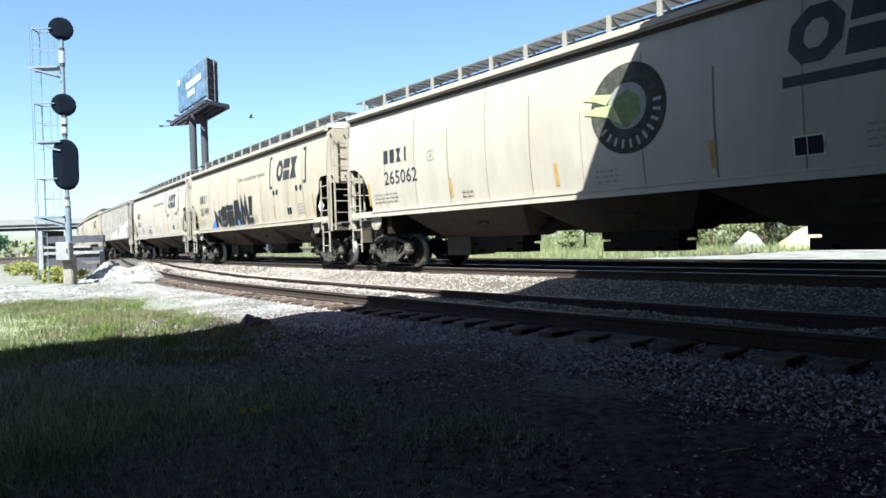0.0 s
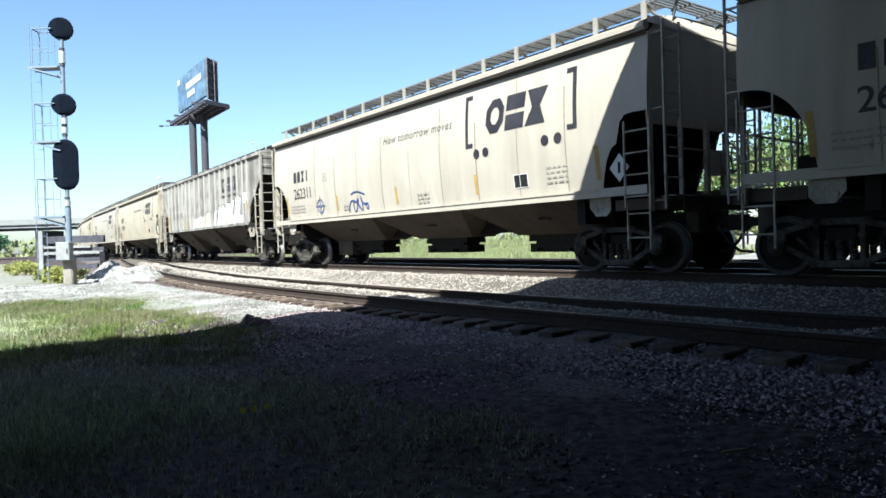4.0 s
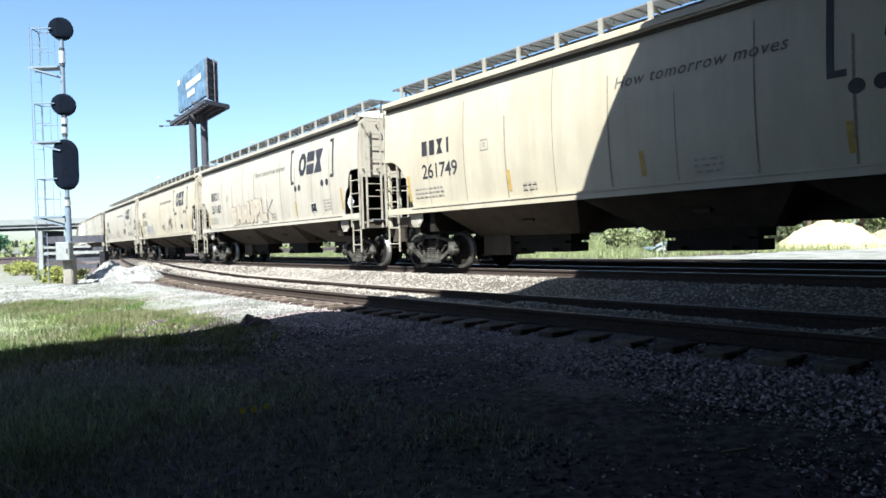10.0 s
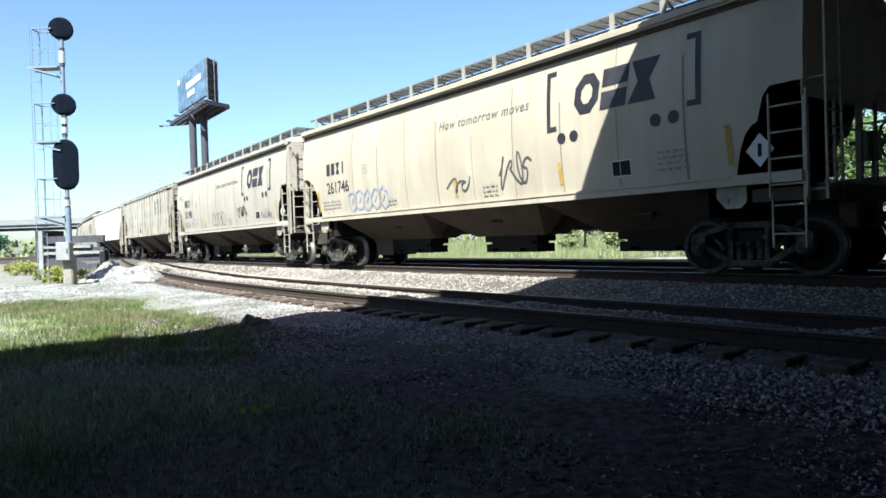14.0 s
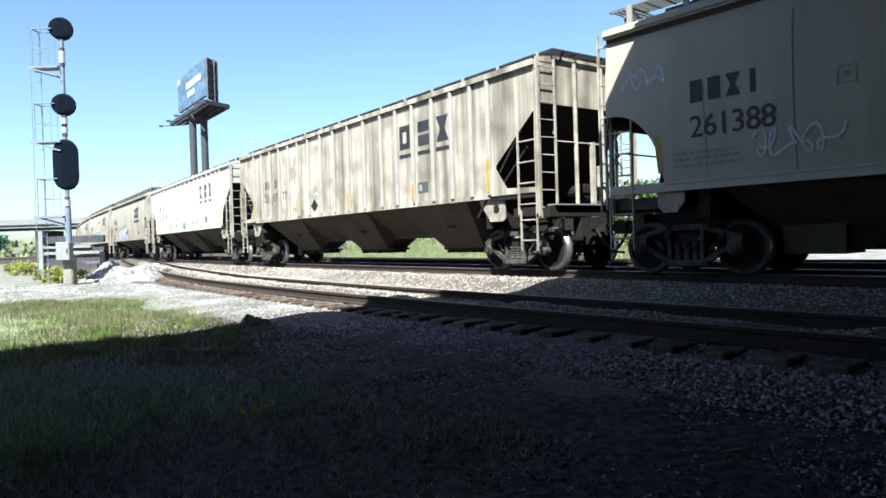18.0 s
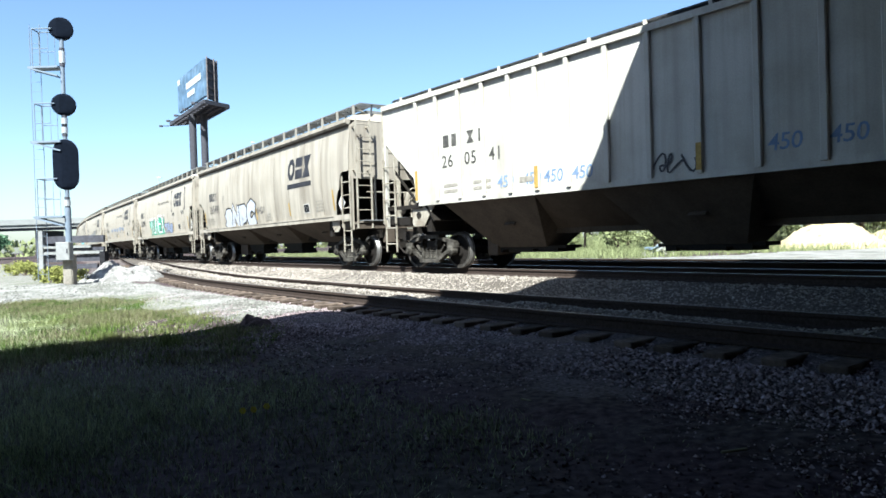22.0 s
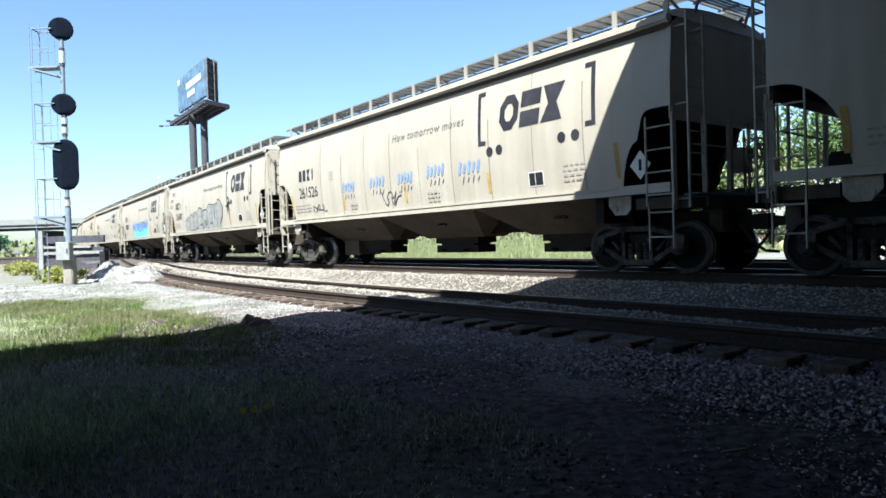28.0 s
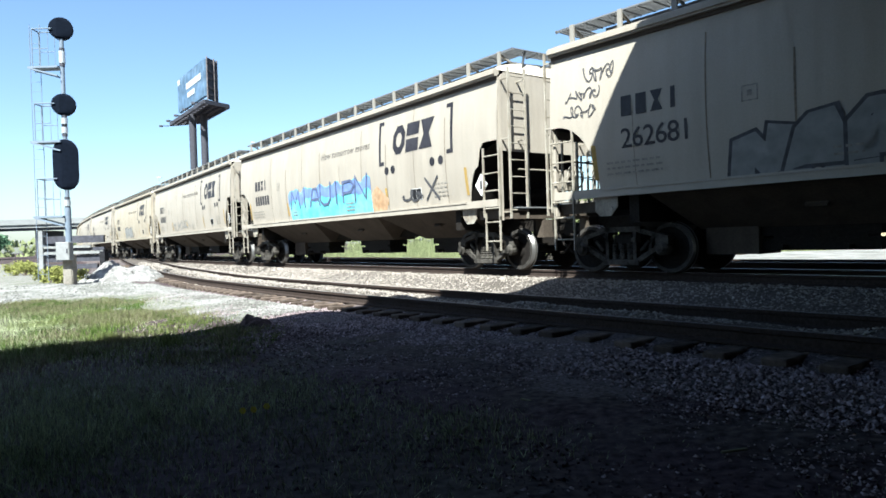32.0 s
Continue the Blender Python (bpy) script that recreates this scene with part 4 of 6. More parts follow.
def round_car():
    car = empty("hopper_car")
    bm = bmesh.new()
    side_sheets(bm, ROUND_HALF, round_low, round_y, 4.25)
    end_wall(bm, ROUND_HALF, round_y, 2.65, 4.25, [(1.2, 4.5), (0.6, 4.62), (-0.6, 4.62), (-1.2, 4.5)])
    part("body", bm, CREAM, car, "weathered cream-painted rounded steel body", True)
    car.children[0].data.polygons.foreach_set("use_smooth", [abs(p.normal.x) < 0.5 for p in car.children[0].data.polygons])
    curved_slope_sheets(car)
    bm = bmesh.new()
    roof_shell(bm, ROUND_HALF, 1.60, 4.40, 4.66)
    part("roof", bm, CREAM, car, "curved cream roof", True)
    for sy in (-1, 1):
        bm = bmesh.new()
        box(bm, -ROUND_HALF, ROUND_HALF, *sorted((sy * 1.50, sy * 1.665)), 4.27, 4.43)
        bmesh.ops.bevel(bm, geom=[e for e in bm.edges if abs(e.verts[0].co.x - e.verts[1].co.x) > 1], offset=0.04, segments=3, affect="EDGES")
        part("top_chord", bm, CREAM, car)
        # dark strip added to deepen the shadow the chord casts
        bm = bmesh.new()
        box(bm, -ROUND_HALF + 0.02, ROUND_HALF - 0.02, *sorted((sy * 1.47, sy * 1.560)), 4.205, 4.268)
        part("chord_angle", bm, HOPPER, car, "dark strip that deepens the shadow under the top chord")
        bm = bmesh.new()
        box(bm, -ROUND_HALF + 0.05, ROUND_HALF - 0.05, *sorted((sy * 1.47, sy * 1.60)), 1.43, 1.59)
        box(bm, -7.0, 7.0, *sorted((sy * 1.60, sy * 1.62)), 1.55, 1.585)
        part("side_sill", bm, CREAM, car)
    for k in range(10):
        x = -6.25 + k * 1.385
        bm = bmesh.new()
        zz = [1.60 + (1.5 + 1.14 * ((k * 3) % 5) / 4) * i / 8 for i in range(9)]
        w = 0.007 + 0.010 * ((k * 7) % 5) / 4
        for a, b in zip(zz, zz[1:]):
            vs = [bm.verts.new((x + dx, -(round_y(z) + 0.005), z)) for dx, z in ((-w, a), (w, a), (w, b), (-w, b))]
            bm.faces.new(vs)
        part("weld_seam", bm, SEAM, car)
    running_boards(car, ROUND_HALF, 4.50, 4.88, 0.62, 1.22, 1.16, GRATE, RIB, 0.10)
    bm = bmesh.new()
    box(bm, -7.5, 7.5, -0.60, 0.60, 4.5, 4.86)
    part("hatch_cover", bm, HATCH, car)
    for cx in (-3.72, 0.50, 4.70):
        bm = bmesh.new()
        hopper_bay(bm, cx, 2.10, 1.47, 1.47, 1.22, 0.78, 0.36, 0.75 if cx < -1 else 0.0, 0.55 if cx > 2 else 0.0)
        # made-up block stands for the dark room between bay and truck
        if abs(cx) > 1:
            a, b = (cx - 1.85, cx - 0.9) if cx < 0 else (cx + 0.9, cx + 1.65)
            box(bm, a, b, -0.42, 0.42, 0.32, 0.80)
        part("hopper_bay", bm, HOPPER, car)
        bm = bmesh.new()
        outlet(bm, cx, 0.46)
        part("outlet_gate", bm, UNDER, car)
    ends_and_underframe(car, ROUND_HALF, ROUND_LEN, False)
    for x in (-6.95, 6.98):
        add_truck(car, x)
    # yellow reflectors, stencilled data panels, warning plates
    for i, x in enumerate((-7.1, -3.4, 0.0, 3.4, 7.0)):
        decal("reflector", [rect(x - 0.05, x + 0.05, 1.75, 2.2 if i not in (0, 4) else 2.4, -0.03)], YELLOW, car, round_y)
    decal("data_panel", [rect(4.66, 5.10, 1.78, 2.08)], PLACARD, car, round_y, "black data panel in a white frame")
    decal("data_field", [rect(4.68, 4.85, 1.80, 2.06)], BLACK, car, round_y, lift=0.010)
    decal("data_field", [rect(4.865, 5.08, 1.80, 2.06)], BLACK, car, round_y, lift=0.010)
    rng = random.Random(77)
    bars = []
    for x0, x1, z, rows in ((5.65, 6.25, 2.10, 4), (-6.85, -5.7, 2.02, 3), (1.0, 1.5, 1.9, 3), (-3.0, -2.6, 1.85, 2)):
        for k in range(rows):
            x = x0
            while x < x1:
                w = rng.uniform(0.06, 0.16)
                bars.append(rect(x, min(x + w, x1), z - k * 0.10, z + 0.035 - k * 0.10))
                x += w + 0.045
    decal("stencil_block", bars, INK_SMALL, car, round_y)
    decal("data_square", [rect(-4.28, -4.02, 2.72, 2.74), rect(-4.28, -4.02, 2.95, 2.97), rect(-4.28, -4.26, 2.74, 2.95), rect(-4.04, -4.02, 2.74, 2.95), rect(-4.19, -4.11, 2.80, 2.89)], INK_SMALL, car, round_y)
    bm = bmesh.new()
    slab(bm, [(7.44 + 0.22 * a, 1.95 + 0.26 * b) for a, b in ((0, -1), (1, 0), (0, 1), (-1, 0))], lambda a, b, k: (a, -1.50 - k, b), 0.012)
    part("warning_placard", bm, PLACARD, car, "white diamond placard")
    bm = bmesh.new()
    box(bm, 7.41, 7.47, -1.516, -1.513, 1.85, 2.05)
    part("placard_bar", bm, BLACK, car)
    return car


def ribbed_car():
    car = empty("hopper_car")
    H = RIB_HALF
    bm = bmesh.new()
    side_sheets(bm, H, rib_low, flat_y, 4.32)
    end_wall(bm, H, flat_y, 3.5, 4.32, [(1.0, 4.5), (-1.0, 4.5)])
    part("body", bm, GREY_OLD, car)
    slope_sheets(car, H, 3.53, 6.7)
    bm = bmesh.new()
    roof_shell(bm, H, 1.56, 4.36, 4.56)
    part("roof", bm, GREY_OLD, car)
    for sy in (-1, 1):
        bm = bmesh.new()
        box(bm, -H, H, *sorted((sy * 1.48, sy * 1.615)), 4.26, 4.38)
        part("top_chord", bm, GREY_OLD, car)
        bm = bmesh.new()
        box(bm, -H + 1.52, H - 1.52, *sorted((sy * 1.45, sy * 1.56)), 1.61, 1.73)
        part("side_sill", bm, GREY_OLD, car)
        bm = bmesh.new()
        box(bm, -0.055, 0.055, *sorted((sy * 1.528, sy * 1.60)), 1.70, 4.27)
        bmesh.ops.bevel(bm, geom=[e for e in bm.edges if abs(e.verts[0].co.z - e.verts[1].co.z) > 1], offset=0.012, segments=1, affect="EDGES")
        first = None
        for x in (-7.22, -6.4, -5.55, -4.7, -3.85, -3.05, -2.2, -1.26, -0.34, 0.62, 1.6, 2.56, 3.36, 4.17, 5.06, 5.85, 6.6, 7.22):
            m = pose(x, 0, 0)
            first = part("rib", bm, RIB, car, at=m) if first is None else (same_part("rib", first, car, m) and first)
    running_boards(car, H, 4.42, 4.60, 0.55, 1.15, 1.30, GRATE_DARK, RIB, 0.07)
    centres = (-4.81, -0.08, 4.65)
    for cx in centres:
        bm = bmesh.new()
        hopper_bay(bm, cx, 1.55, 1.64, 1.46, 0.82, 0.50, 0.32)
        # made-up block darkens the gap towards the rear truck
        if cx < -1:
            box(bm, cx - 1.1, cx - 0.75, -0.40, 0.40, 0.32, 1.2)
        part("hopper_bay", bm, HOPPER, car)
        bm = bmesh.new()
        far = 1.35 if cx < -1 else 1.12
        box(bm, cx - 0.82, cx + far - 0.22, -0.30, 0.30, 0.38, 0.50)
        box(bm, cx - 1.0, cx + far, -0.28, 0.28, 0.46, 0.53)
        for dx in (-0.5, 0.5):
            rod(bm, (cx + dx, -0.50, 0.42), (cx + dx, 0.50, 0.42), 0.04, 8)
        part("outlet_gate", bm, UNDER, car)
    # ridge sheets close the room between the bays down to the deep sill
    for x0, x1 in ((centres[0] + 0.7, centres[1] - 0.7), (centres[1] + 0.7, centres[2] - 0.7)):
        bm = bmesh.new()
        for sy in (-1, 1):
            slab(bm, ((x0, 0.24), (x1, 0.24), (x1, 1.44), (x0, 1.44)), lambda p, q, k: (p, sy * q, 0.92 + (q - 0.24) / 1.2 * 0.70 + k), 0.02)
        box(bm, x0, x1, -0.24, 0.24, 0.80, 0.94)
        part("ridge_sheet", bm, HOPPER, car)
    ends_and_underframe(car, H, RIB_LEN, True)
    for x in (-7.46, 7.46):
        add_truck(car, x)
    for x in (-7.22, -3.05, 0.62, 4.17, 7.22):
        bm = bmesh.new()
        h = 0.75 if abs(x) > 6 else 0.45
        box(bm, x - 0.05, x + 0.05, -1.611, -1.603, 1.75, 1.75 + h)
        part("reflector", bm, YELLOW, car)
    decal("stencil_block", [rect(-6.2, -5.6, 2.0 - k * 0.14, 2.07 - k * 0.14) for k in range(2)] + [rect(-5.1, -4.5, 2.0 - k * 0.14, 2.07 - k * 0.14) for k in range(2)] + [rect(-3.6, -3.2, 1.9, 2.02)], INK_SMALL, car, flat_y)
    decal("data_panel", [rect(4.32, 4.78, 1.95, 2.22)], SPRAY_GREY_DARK, car, flat_y)
    decal("data_field", [rect(4.36, 4.52, 2.0, 2.17)], INK_SMALL, car, flat_y, lift=0.010)
    return car


def emblem_blocks(car, x, z, w, h, yy, mat, gap=1.0):
    """Plain navy shapes in place of the owner's mark: a ring, two stacked bars and an hourglass."""
    k = w / (2 + 0.95)
    s = 0.14
    put = lambda pts, i: [(x + i * k * gap + a * k * 0.92 + s * h * b, z + b * h) for a, b in pts]
    oct_o = [(0.5 + 0.5 * math.cos(t) * 1.08, 0.5 + 0.5 * math.sin(t) * 1.08) for t in [math.pi / 8 + math.pi / 4 * i for i in range(8)]]
    oct_i = [(0.5 + (a - 0.5) * 0.46, 0.5 + (b - 0.5) * 0.5) for a, b in oct_o]
    ring = [(oct_o[i], oct_o[(i + 1) % 8], oct_i[(i + 1) % 8], oct_i[i]) for i in range(8)]
    block = [((0.02, 0), (1, 0), (1, 0.44), (0.02, 0.44)), ((0.02, 0.56), (1, 0.56), (1, 1), (0.02, 1))]
    glass = [((0, 0), (1, 0), (0.70, 0.5), (1, 1), (0, 1), (0.30, 0.5))]
    for i, shape in enumerate((ring, block, glass)):
        decal("emblem_shape", [put(p, i) for p in shape], mat, car, yy)


def bracket_mark(car):
    for pts in (((3.36, 2.82), (3.36, 2.92), (3.20, 2.92), (3.20, 3.92), (3.36, 3.92), (3.36, 4.02), (3.10, 4.02), (3.10, 2.82)),
                ((6.28, 2.80), (6.54, 2.80), (6.54, 4.00), (6.28, 4.00), (6.28, 3.90), (6.44, 3.90), (6.44, 2.90), (6.28, 2.90))):
        decal("emblem_bracket", [pts], INK, car, round_y)
    for x, z in ((3.48, 2.66), (3.80, 2.67), (5.66, 2.68), (6.02, 2.68)):
        decal("emblem_dot", [disc(x, z, 0.11)], INK, car, round_y)
    emblem_blocks(car, 3.80, 3.05, 1.90, 0.74, round_y, INK)
    writing("How tomorrow moves", -0.57, 3.39, 0.30, INK_SLOGAN, car, round_y, 1.12, 0.25)


def underlined_mark(car, x=3.4, z=2.98, w=1.95, h=0.72):
    emblem_blocks(car, x, z, w, h, round_y, INK)
    decal("emblem_bar", [rect(x - 0.05, x + w + 0.05, z - 0.30, z - 0.14)], INK, car, round_y)


def round_emblem(car):
    """The dark round emblem of the first car, as plain shapes."""
    x, z = 1.77, 3.0
    decal("round_emblem", [disc(x, z, 0.82, 32)], EMBLEM_FADED, car, round_y, "dark round emblem with a pale centre")
    decal("emblem_centre", [disc(x, z + 0.04, 0.42, 24)], SPRAY_GREY, car, round_y, lift=0.009)
    decal("emblem_grain", [((x - 0.3, z - 0.22), (x + 0.02, z - 0.36), (x + 0.30, z - 0.12), (x + 0.26, z + 0.18), (x + 0.02, z + 0.34), (x - 0.28, z + 0.2))], OLIVE, car, round_y, lift=0.012)
    decal("emblem_leaf", [((x - 1.02, z + 0.30), (x - 0.75, z + 0.36), (x - 0.32, z + 0.3), (x - 0.45, z + 0.12), (x - 0.7, z + 0.22)), ((x - 0.98, z + 0.02), (x - 0.7, z + 0.12), (x - 0.3, z + 0.1), (x - 0.1, z - 0.3), (x - 0.45, z - 0.1))], PALE_LEAF, car, round_y, lift=0.015)
    ticks = []
    for k in range(11):
        t = math.radians(215 + k * 15)
        a, b = 0.56, 0.72
        n = 0.028
        ticks.append([(x + r * math.cos(t) - q * n * math.sin(t), z + r * math.sin(t) + q * n * math.cos(t)) for r, q in ((a, -1), (b, -1), (b, 1), (a, 1))])
    decal("emblem_ticks", ticks, INK_PALE, car, round_y, lift=0.009)


# car by car from the front: kind, number, body paint, what the sheets look like
CARS = (
    ("emblem", "265062", "weathered cream covered hopper car with a round dark emblem"),
    ("bracket", "261449", "cream covered hopper car with large black graffiti on blue"),
    ("bracket", "262311", "cream covered hopper car with a small blue painted target"),
    ("ribbed", "260881", "ribbed grey covered hopper car with white graffiti"),
    ("bracket", "261749", "clean cream covered hopper car with bracketed navy emblem"),
    ("bracket", "261683", "cream covered hopper car with faint salmon outline graffiti"),
    ("bracket", "261746", "cream covered hopper car with small grey graffiti"),
    ("bracket", "261388", "cream covered hopper car with scrawled chalky graffiti"),
    ("ribbed", "260777", "ribbed sooty beige covered hopper car with yellow reflectors"),
    ("ribbed", "260541", "ribbed white covered hopper car with faint blue scrawls"),
    ("underlined", "265491", "cream covered hopper car with silver block graffiti"),
    ("bracket", "262908", "cream covered hopper car with green graffiti"),
    ("bracket", "261526", "cream covered hopper car with small blue and black tags"),
    ("bracket", "262681", "cream covered hopper car with grey bubble graffiti"),
    ("bracket", "", "cream covered hopper car with bright cyan graffiti"),
) + tuple(("bracket", "", "weathered cream covered hopper car in a long train") for _ in range(8))

PROTO = {"round": round_car(), "ribbed": ribbed_car()}
TRAIN = []


def repaint(car, mat, old):
    for o in car.children:
        for sl in o.material_slots:
            if sl.material == old:
                sl.link = "OBJECT"
                sl.material = mat


def owner_mark(car, x, z, w, h, yy, mat, gap=0.0):
    """Small plain shapes in place of the owner's initials."""
    k = w / 3
    polys = [((0.05, 0.0), (0.75, 0.0), (0.75, 1.0), (0.05, 1.0)), ((0.05, 0), (0.75, 0), (0.75, 1), (0.05, 1)),
             ((0, 0), (0.8, 0), (0.52, 0.5), (0.8, 1), (0, 1), (0.28, 0.5)), ((0.28, 0), (0.56, 0), (0.56, 1), (0.28, 1))]
    for i, p in enumerate(polys):
        decal("owner_mark", [[(x + i * k + (i > 1) * gap + a * k * 0.98, z + b * h) for a, b in p]], mat, car, yy)


def lettering(car, kind, number):
    if kind == "ribbed":
        x, up = (-6.2, 0.12) if number == "260541" else (-6.2, 0.0)
        for i in range(3):
            x0 = (3.50, 4.38, 5.20)[i]
            shape = ([((x0, 3.15), (x0 + 0.5, 3.15), (x0 + 0.5, 3.31), (x0, 3.31)), ((x0, 3.61), (x0 + 0.5, 3.61), (x0 + 0.5, 3.77), (x0, 3.77)), ((x0, 3.31), (x0 + 0.16, 3.31), (x0 + 0.16, 3.61), (x0, 3.61)), ((x0 + 0.34, 3.31), (x0 + 0.5, 3.31), (x0 + 0.5, 3.61), (x0 + 0.34, 3.61))],
                     [rect(x0, x0 + 0.5, 3.15, 3.42), rect(x0, x0 + 0.5, 3.50, 3.77)],
                     [((x0, 3.15), (x0 + 0.5, 3.15), (x0 + 0.34, 3.46), (x0 + 0.5, 3.77), (x0, 3.77), (x0 + 0.16, 3.46))])[i]
            decal("emblem_shape", shape, INK, car, flat_y)
            decal("emblem_bar", [rect(x0 - 0.03, x0 + 0.53, 2.92, 3.02)], INK, car, flat_y)
        owner_mark(car, x, 2.84 + up, 0.99, 0.29, flat_y, INK_FADED, 0.24)
        for i in range(3):
            writing(number[2 * i:2 * i + 2], x - 0.05 + i * 0.85, 2.36 + up, 0.42, INK_FADED, car, flat_y, 1.1)
        return
    late = number.startswith("265")
    owner_mark(car, -6.30 if late else -6.50, 2.84, 0.92, 0.36, round_y, INK)
    if number:
        writing(number, -6.30 if late else -6.52, 2.28, 0.50, INK, car, round_y, 1.04 if late else 0.93)
    else:
        for i in range(6):
            decal("number_bar", [rect(-6.50 + i * 0.24, -6.33 + i * 0.24, 2.28, 2.62)], INK, car, round_y)
    if kind == "bracket":
        bracket_mark(car)
    elif kind == "underlined":
        underlined_mark(car)
    else:
        underlined_mark(car, 4.6, 3.10, 2.35, 0.82)
        round_emblem(car)


def build_train():
    front = -8.08                     # where the first car's front coupling stands at the start
    for i, (kind, number, label) in enumerate(CARS):
        proto = PROTO["ribbed" if kind == "ribbed" else "round"]
        length = RIB_LEN if kind == "ribbed" else ROUND_LEN
        mid = front + length / 2 - (0.25 if i == 9 else 0.0)
        car = proto if i in (0, 3) else copy_thing(proto, Matrix())
        tagged(car, label, "freight car", "cars of the train")
        TRAIN.append((car, mid, kind, number))
        front += length
    # the numbers go on after all copies are made, so that no car takes over another's
    for i, (car, mid, kind, number) in enumerate(TRAIN):
        lettering(car, kind, number)
        car.matrix_basis = car_pose(mid)
    for i, mat in ((8, DIRTY), (9, PALE)):
        repaint(TRAIN[i][0], mat, GREY_OLD)
    for i in (1, 4, 6, 16, 19):
        repaint(TRAIN[i][0], BUFF, CREAM)
    repaint(TRAIN[10][0], SOOTY, CREAM)
    repaint(TRAIN[9][0], PALE, RIB)
    # the sooty car keeps its corner gussets
    for sg in (-1, 1):
        for sy in (-1, 1):
            bm = bmesh.new()
            slab(bm, ((1.52, 1.66), (1.52, 2.2), (1.34, 2.30), (0.95, 1.80), (0.06, 1.76), (0.06, 1.66)), lambda a, b, k: (sg * (RIB_HALF - a), sy * (1.535 + k), b), 0.02)
            part("gusset_plate", bm, DIRTY, TRAIN[8][0])
    for o in TRAIN[0][0].children:
        if o.name.startswith(("hopper_bay", "outlet_gate")):
            o.matrix_basis = pose(0.5, 0, 0)
    graffiti()


# ---- spray paint ----
def stroke(a, b, w):
    a, b = Vector(a), Vector(b)
    d = (b - a).normalized() * w / 2
    n = Vector((-d.y, d.x))
    pts = [a - n * 0.9, a - d * 0.8, a + n * 0.9, b + n, b + d * 0.8, b - n]
    return [(p.x, p.y) for p in pts][::-1]


def scrawl(x0, x1, z0, z1, n, width, seed):
    """A running tag in one scribbled line: its middle points and its width."""
    rng = random.Random(seed)
    h, k, m = z1 - z0, (x1 - x0) / n, n * 14
    a, b, c, d = (rng.uniform(0, 6.28) for _ in range(4))
    f, g = rng.uniform(1.15, 1.45), rng.uniform(2.1, 2.6)
    pts = []
    for q in range(m + 1):
        u = q / m
        t = 2 * math.pi * u * n * 0.8
        pts.append((x0 + (x1 - x0) * u + k * (0.34 * math.sin(1.7 * t + a) + 0.16 * math.sin(0.6 * t + d)),
                    (z0 + z1) / 2 + h * (0.33 * math.sin(f * t + b) + 0.20 * math.sin(g * t + c))))
    return [("line", pts, width)]


def bars(x0, x1, z0, z1, n, w):
    """A short painted word as plain leaning bars."""
    k = (x1 - x0) / n
    return [stroke((x0 + (j + 0.5) * k - 0.03, z0 + 0.03 * (j % 2)), (x0 + (j + 0.5) * k + 0.03, z1 - 0.04 * ((j * 3) % 2)), w) for j in range(n)]


def strip(name, pts, w, mat, car, yy, label, lift):
    """One thin painted line that may cross itself."""
    P = [Vector(q) for q in pts]
    verts, faces = [], []
    for i, q in enumerate(P):
        t = (P[min(i + 1, len(P) - 1)] - P[max(i - 1, 0)]).normalized()
        n = Vector((-t.y, t.x)) * (w / 2)
        for v in (q + n, q - n):
            z = max(1.62, v.y)
            verts.append((v.x, -(yy(z) + lift + i * 0.00006), z))
        if i:
            k = 2 * i
            faces.append((k - 2, k - 1, k + 1, k))
    ob = bulk(name, verts, faces, mat)
    ob.parent = car
    tagged(ob, label)


GLYPHS = {
    "N": (((0, 0), (0.05, 1), (0.9, 0.05), (1, 1)),),
    "S": (((1, 0.92), (0.45, 1), (0.05, 0.78), (0.3, 0.54), (0.8, 0.44), (0.95, 0.2), (0.5, 0), (0, 0.08)),),
    "E": (((1, 0.95), (0.08, 1), (0.0, 0.52), (0.0, 0.0), (1, 0.02)), ((0, 0.5), (0.85, 0.52))),
    "A": (((0, 0), (0.3, 0.95), (0.7, 0.95), (1, 0)), ((0.2, 0.36), (0.8, 0.36))),
    "M": (((0, 0), (0.12, 1), (0.5, 0.25), (0.88, 1), (1, 0)),),
    "U": (((0, 1), (0.02, 0.2), (0.3, 0), (0.75, 0.02), (0.98, 0.25), (1, 1)),),
    "P": (((0.05, 0), (0.0, 0.97), (0.7, 1), (1, 0.75), (0.7, 0.45), (0.12, 0.42)),),
    "L": (((0, 1), (0.05, 0.05), (1, 0)),),
    "C": (((1, 0.85), (0.6, 1), (0.1, 0.8), (0, 0.4), (0.2, 0.05), (0.65, 0), (1, 0.15)),),
    "Z": (((0, 0.75), (0.2, 1), (0.75, 0.98), (0.9, 0.78), (0.08, 0.12), (0.3, 0), (1, 0.06)),),
    "T": (((0, 0.95), (1, 1)), ((0.5, 0.98), (0.55, 0))),
    "X": (((0, 1), (1, 0)), ((0.05, 0), (0.95, 1))),
    "K": (((0, 0), (0.05, 1)), ((0.95, 1), (0.15, 0.45), (1, 0))),
    "I": (((0.5, 0), (0.45, 1)),),
}


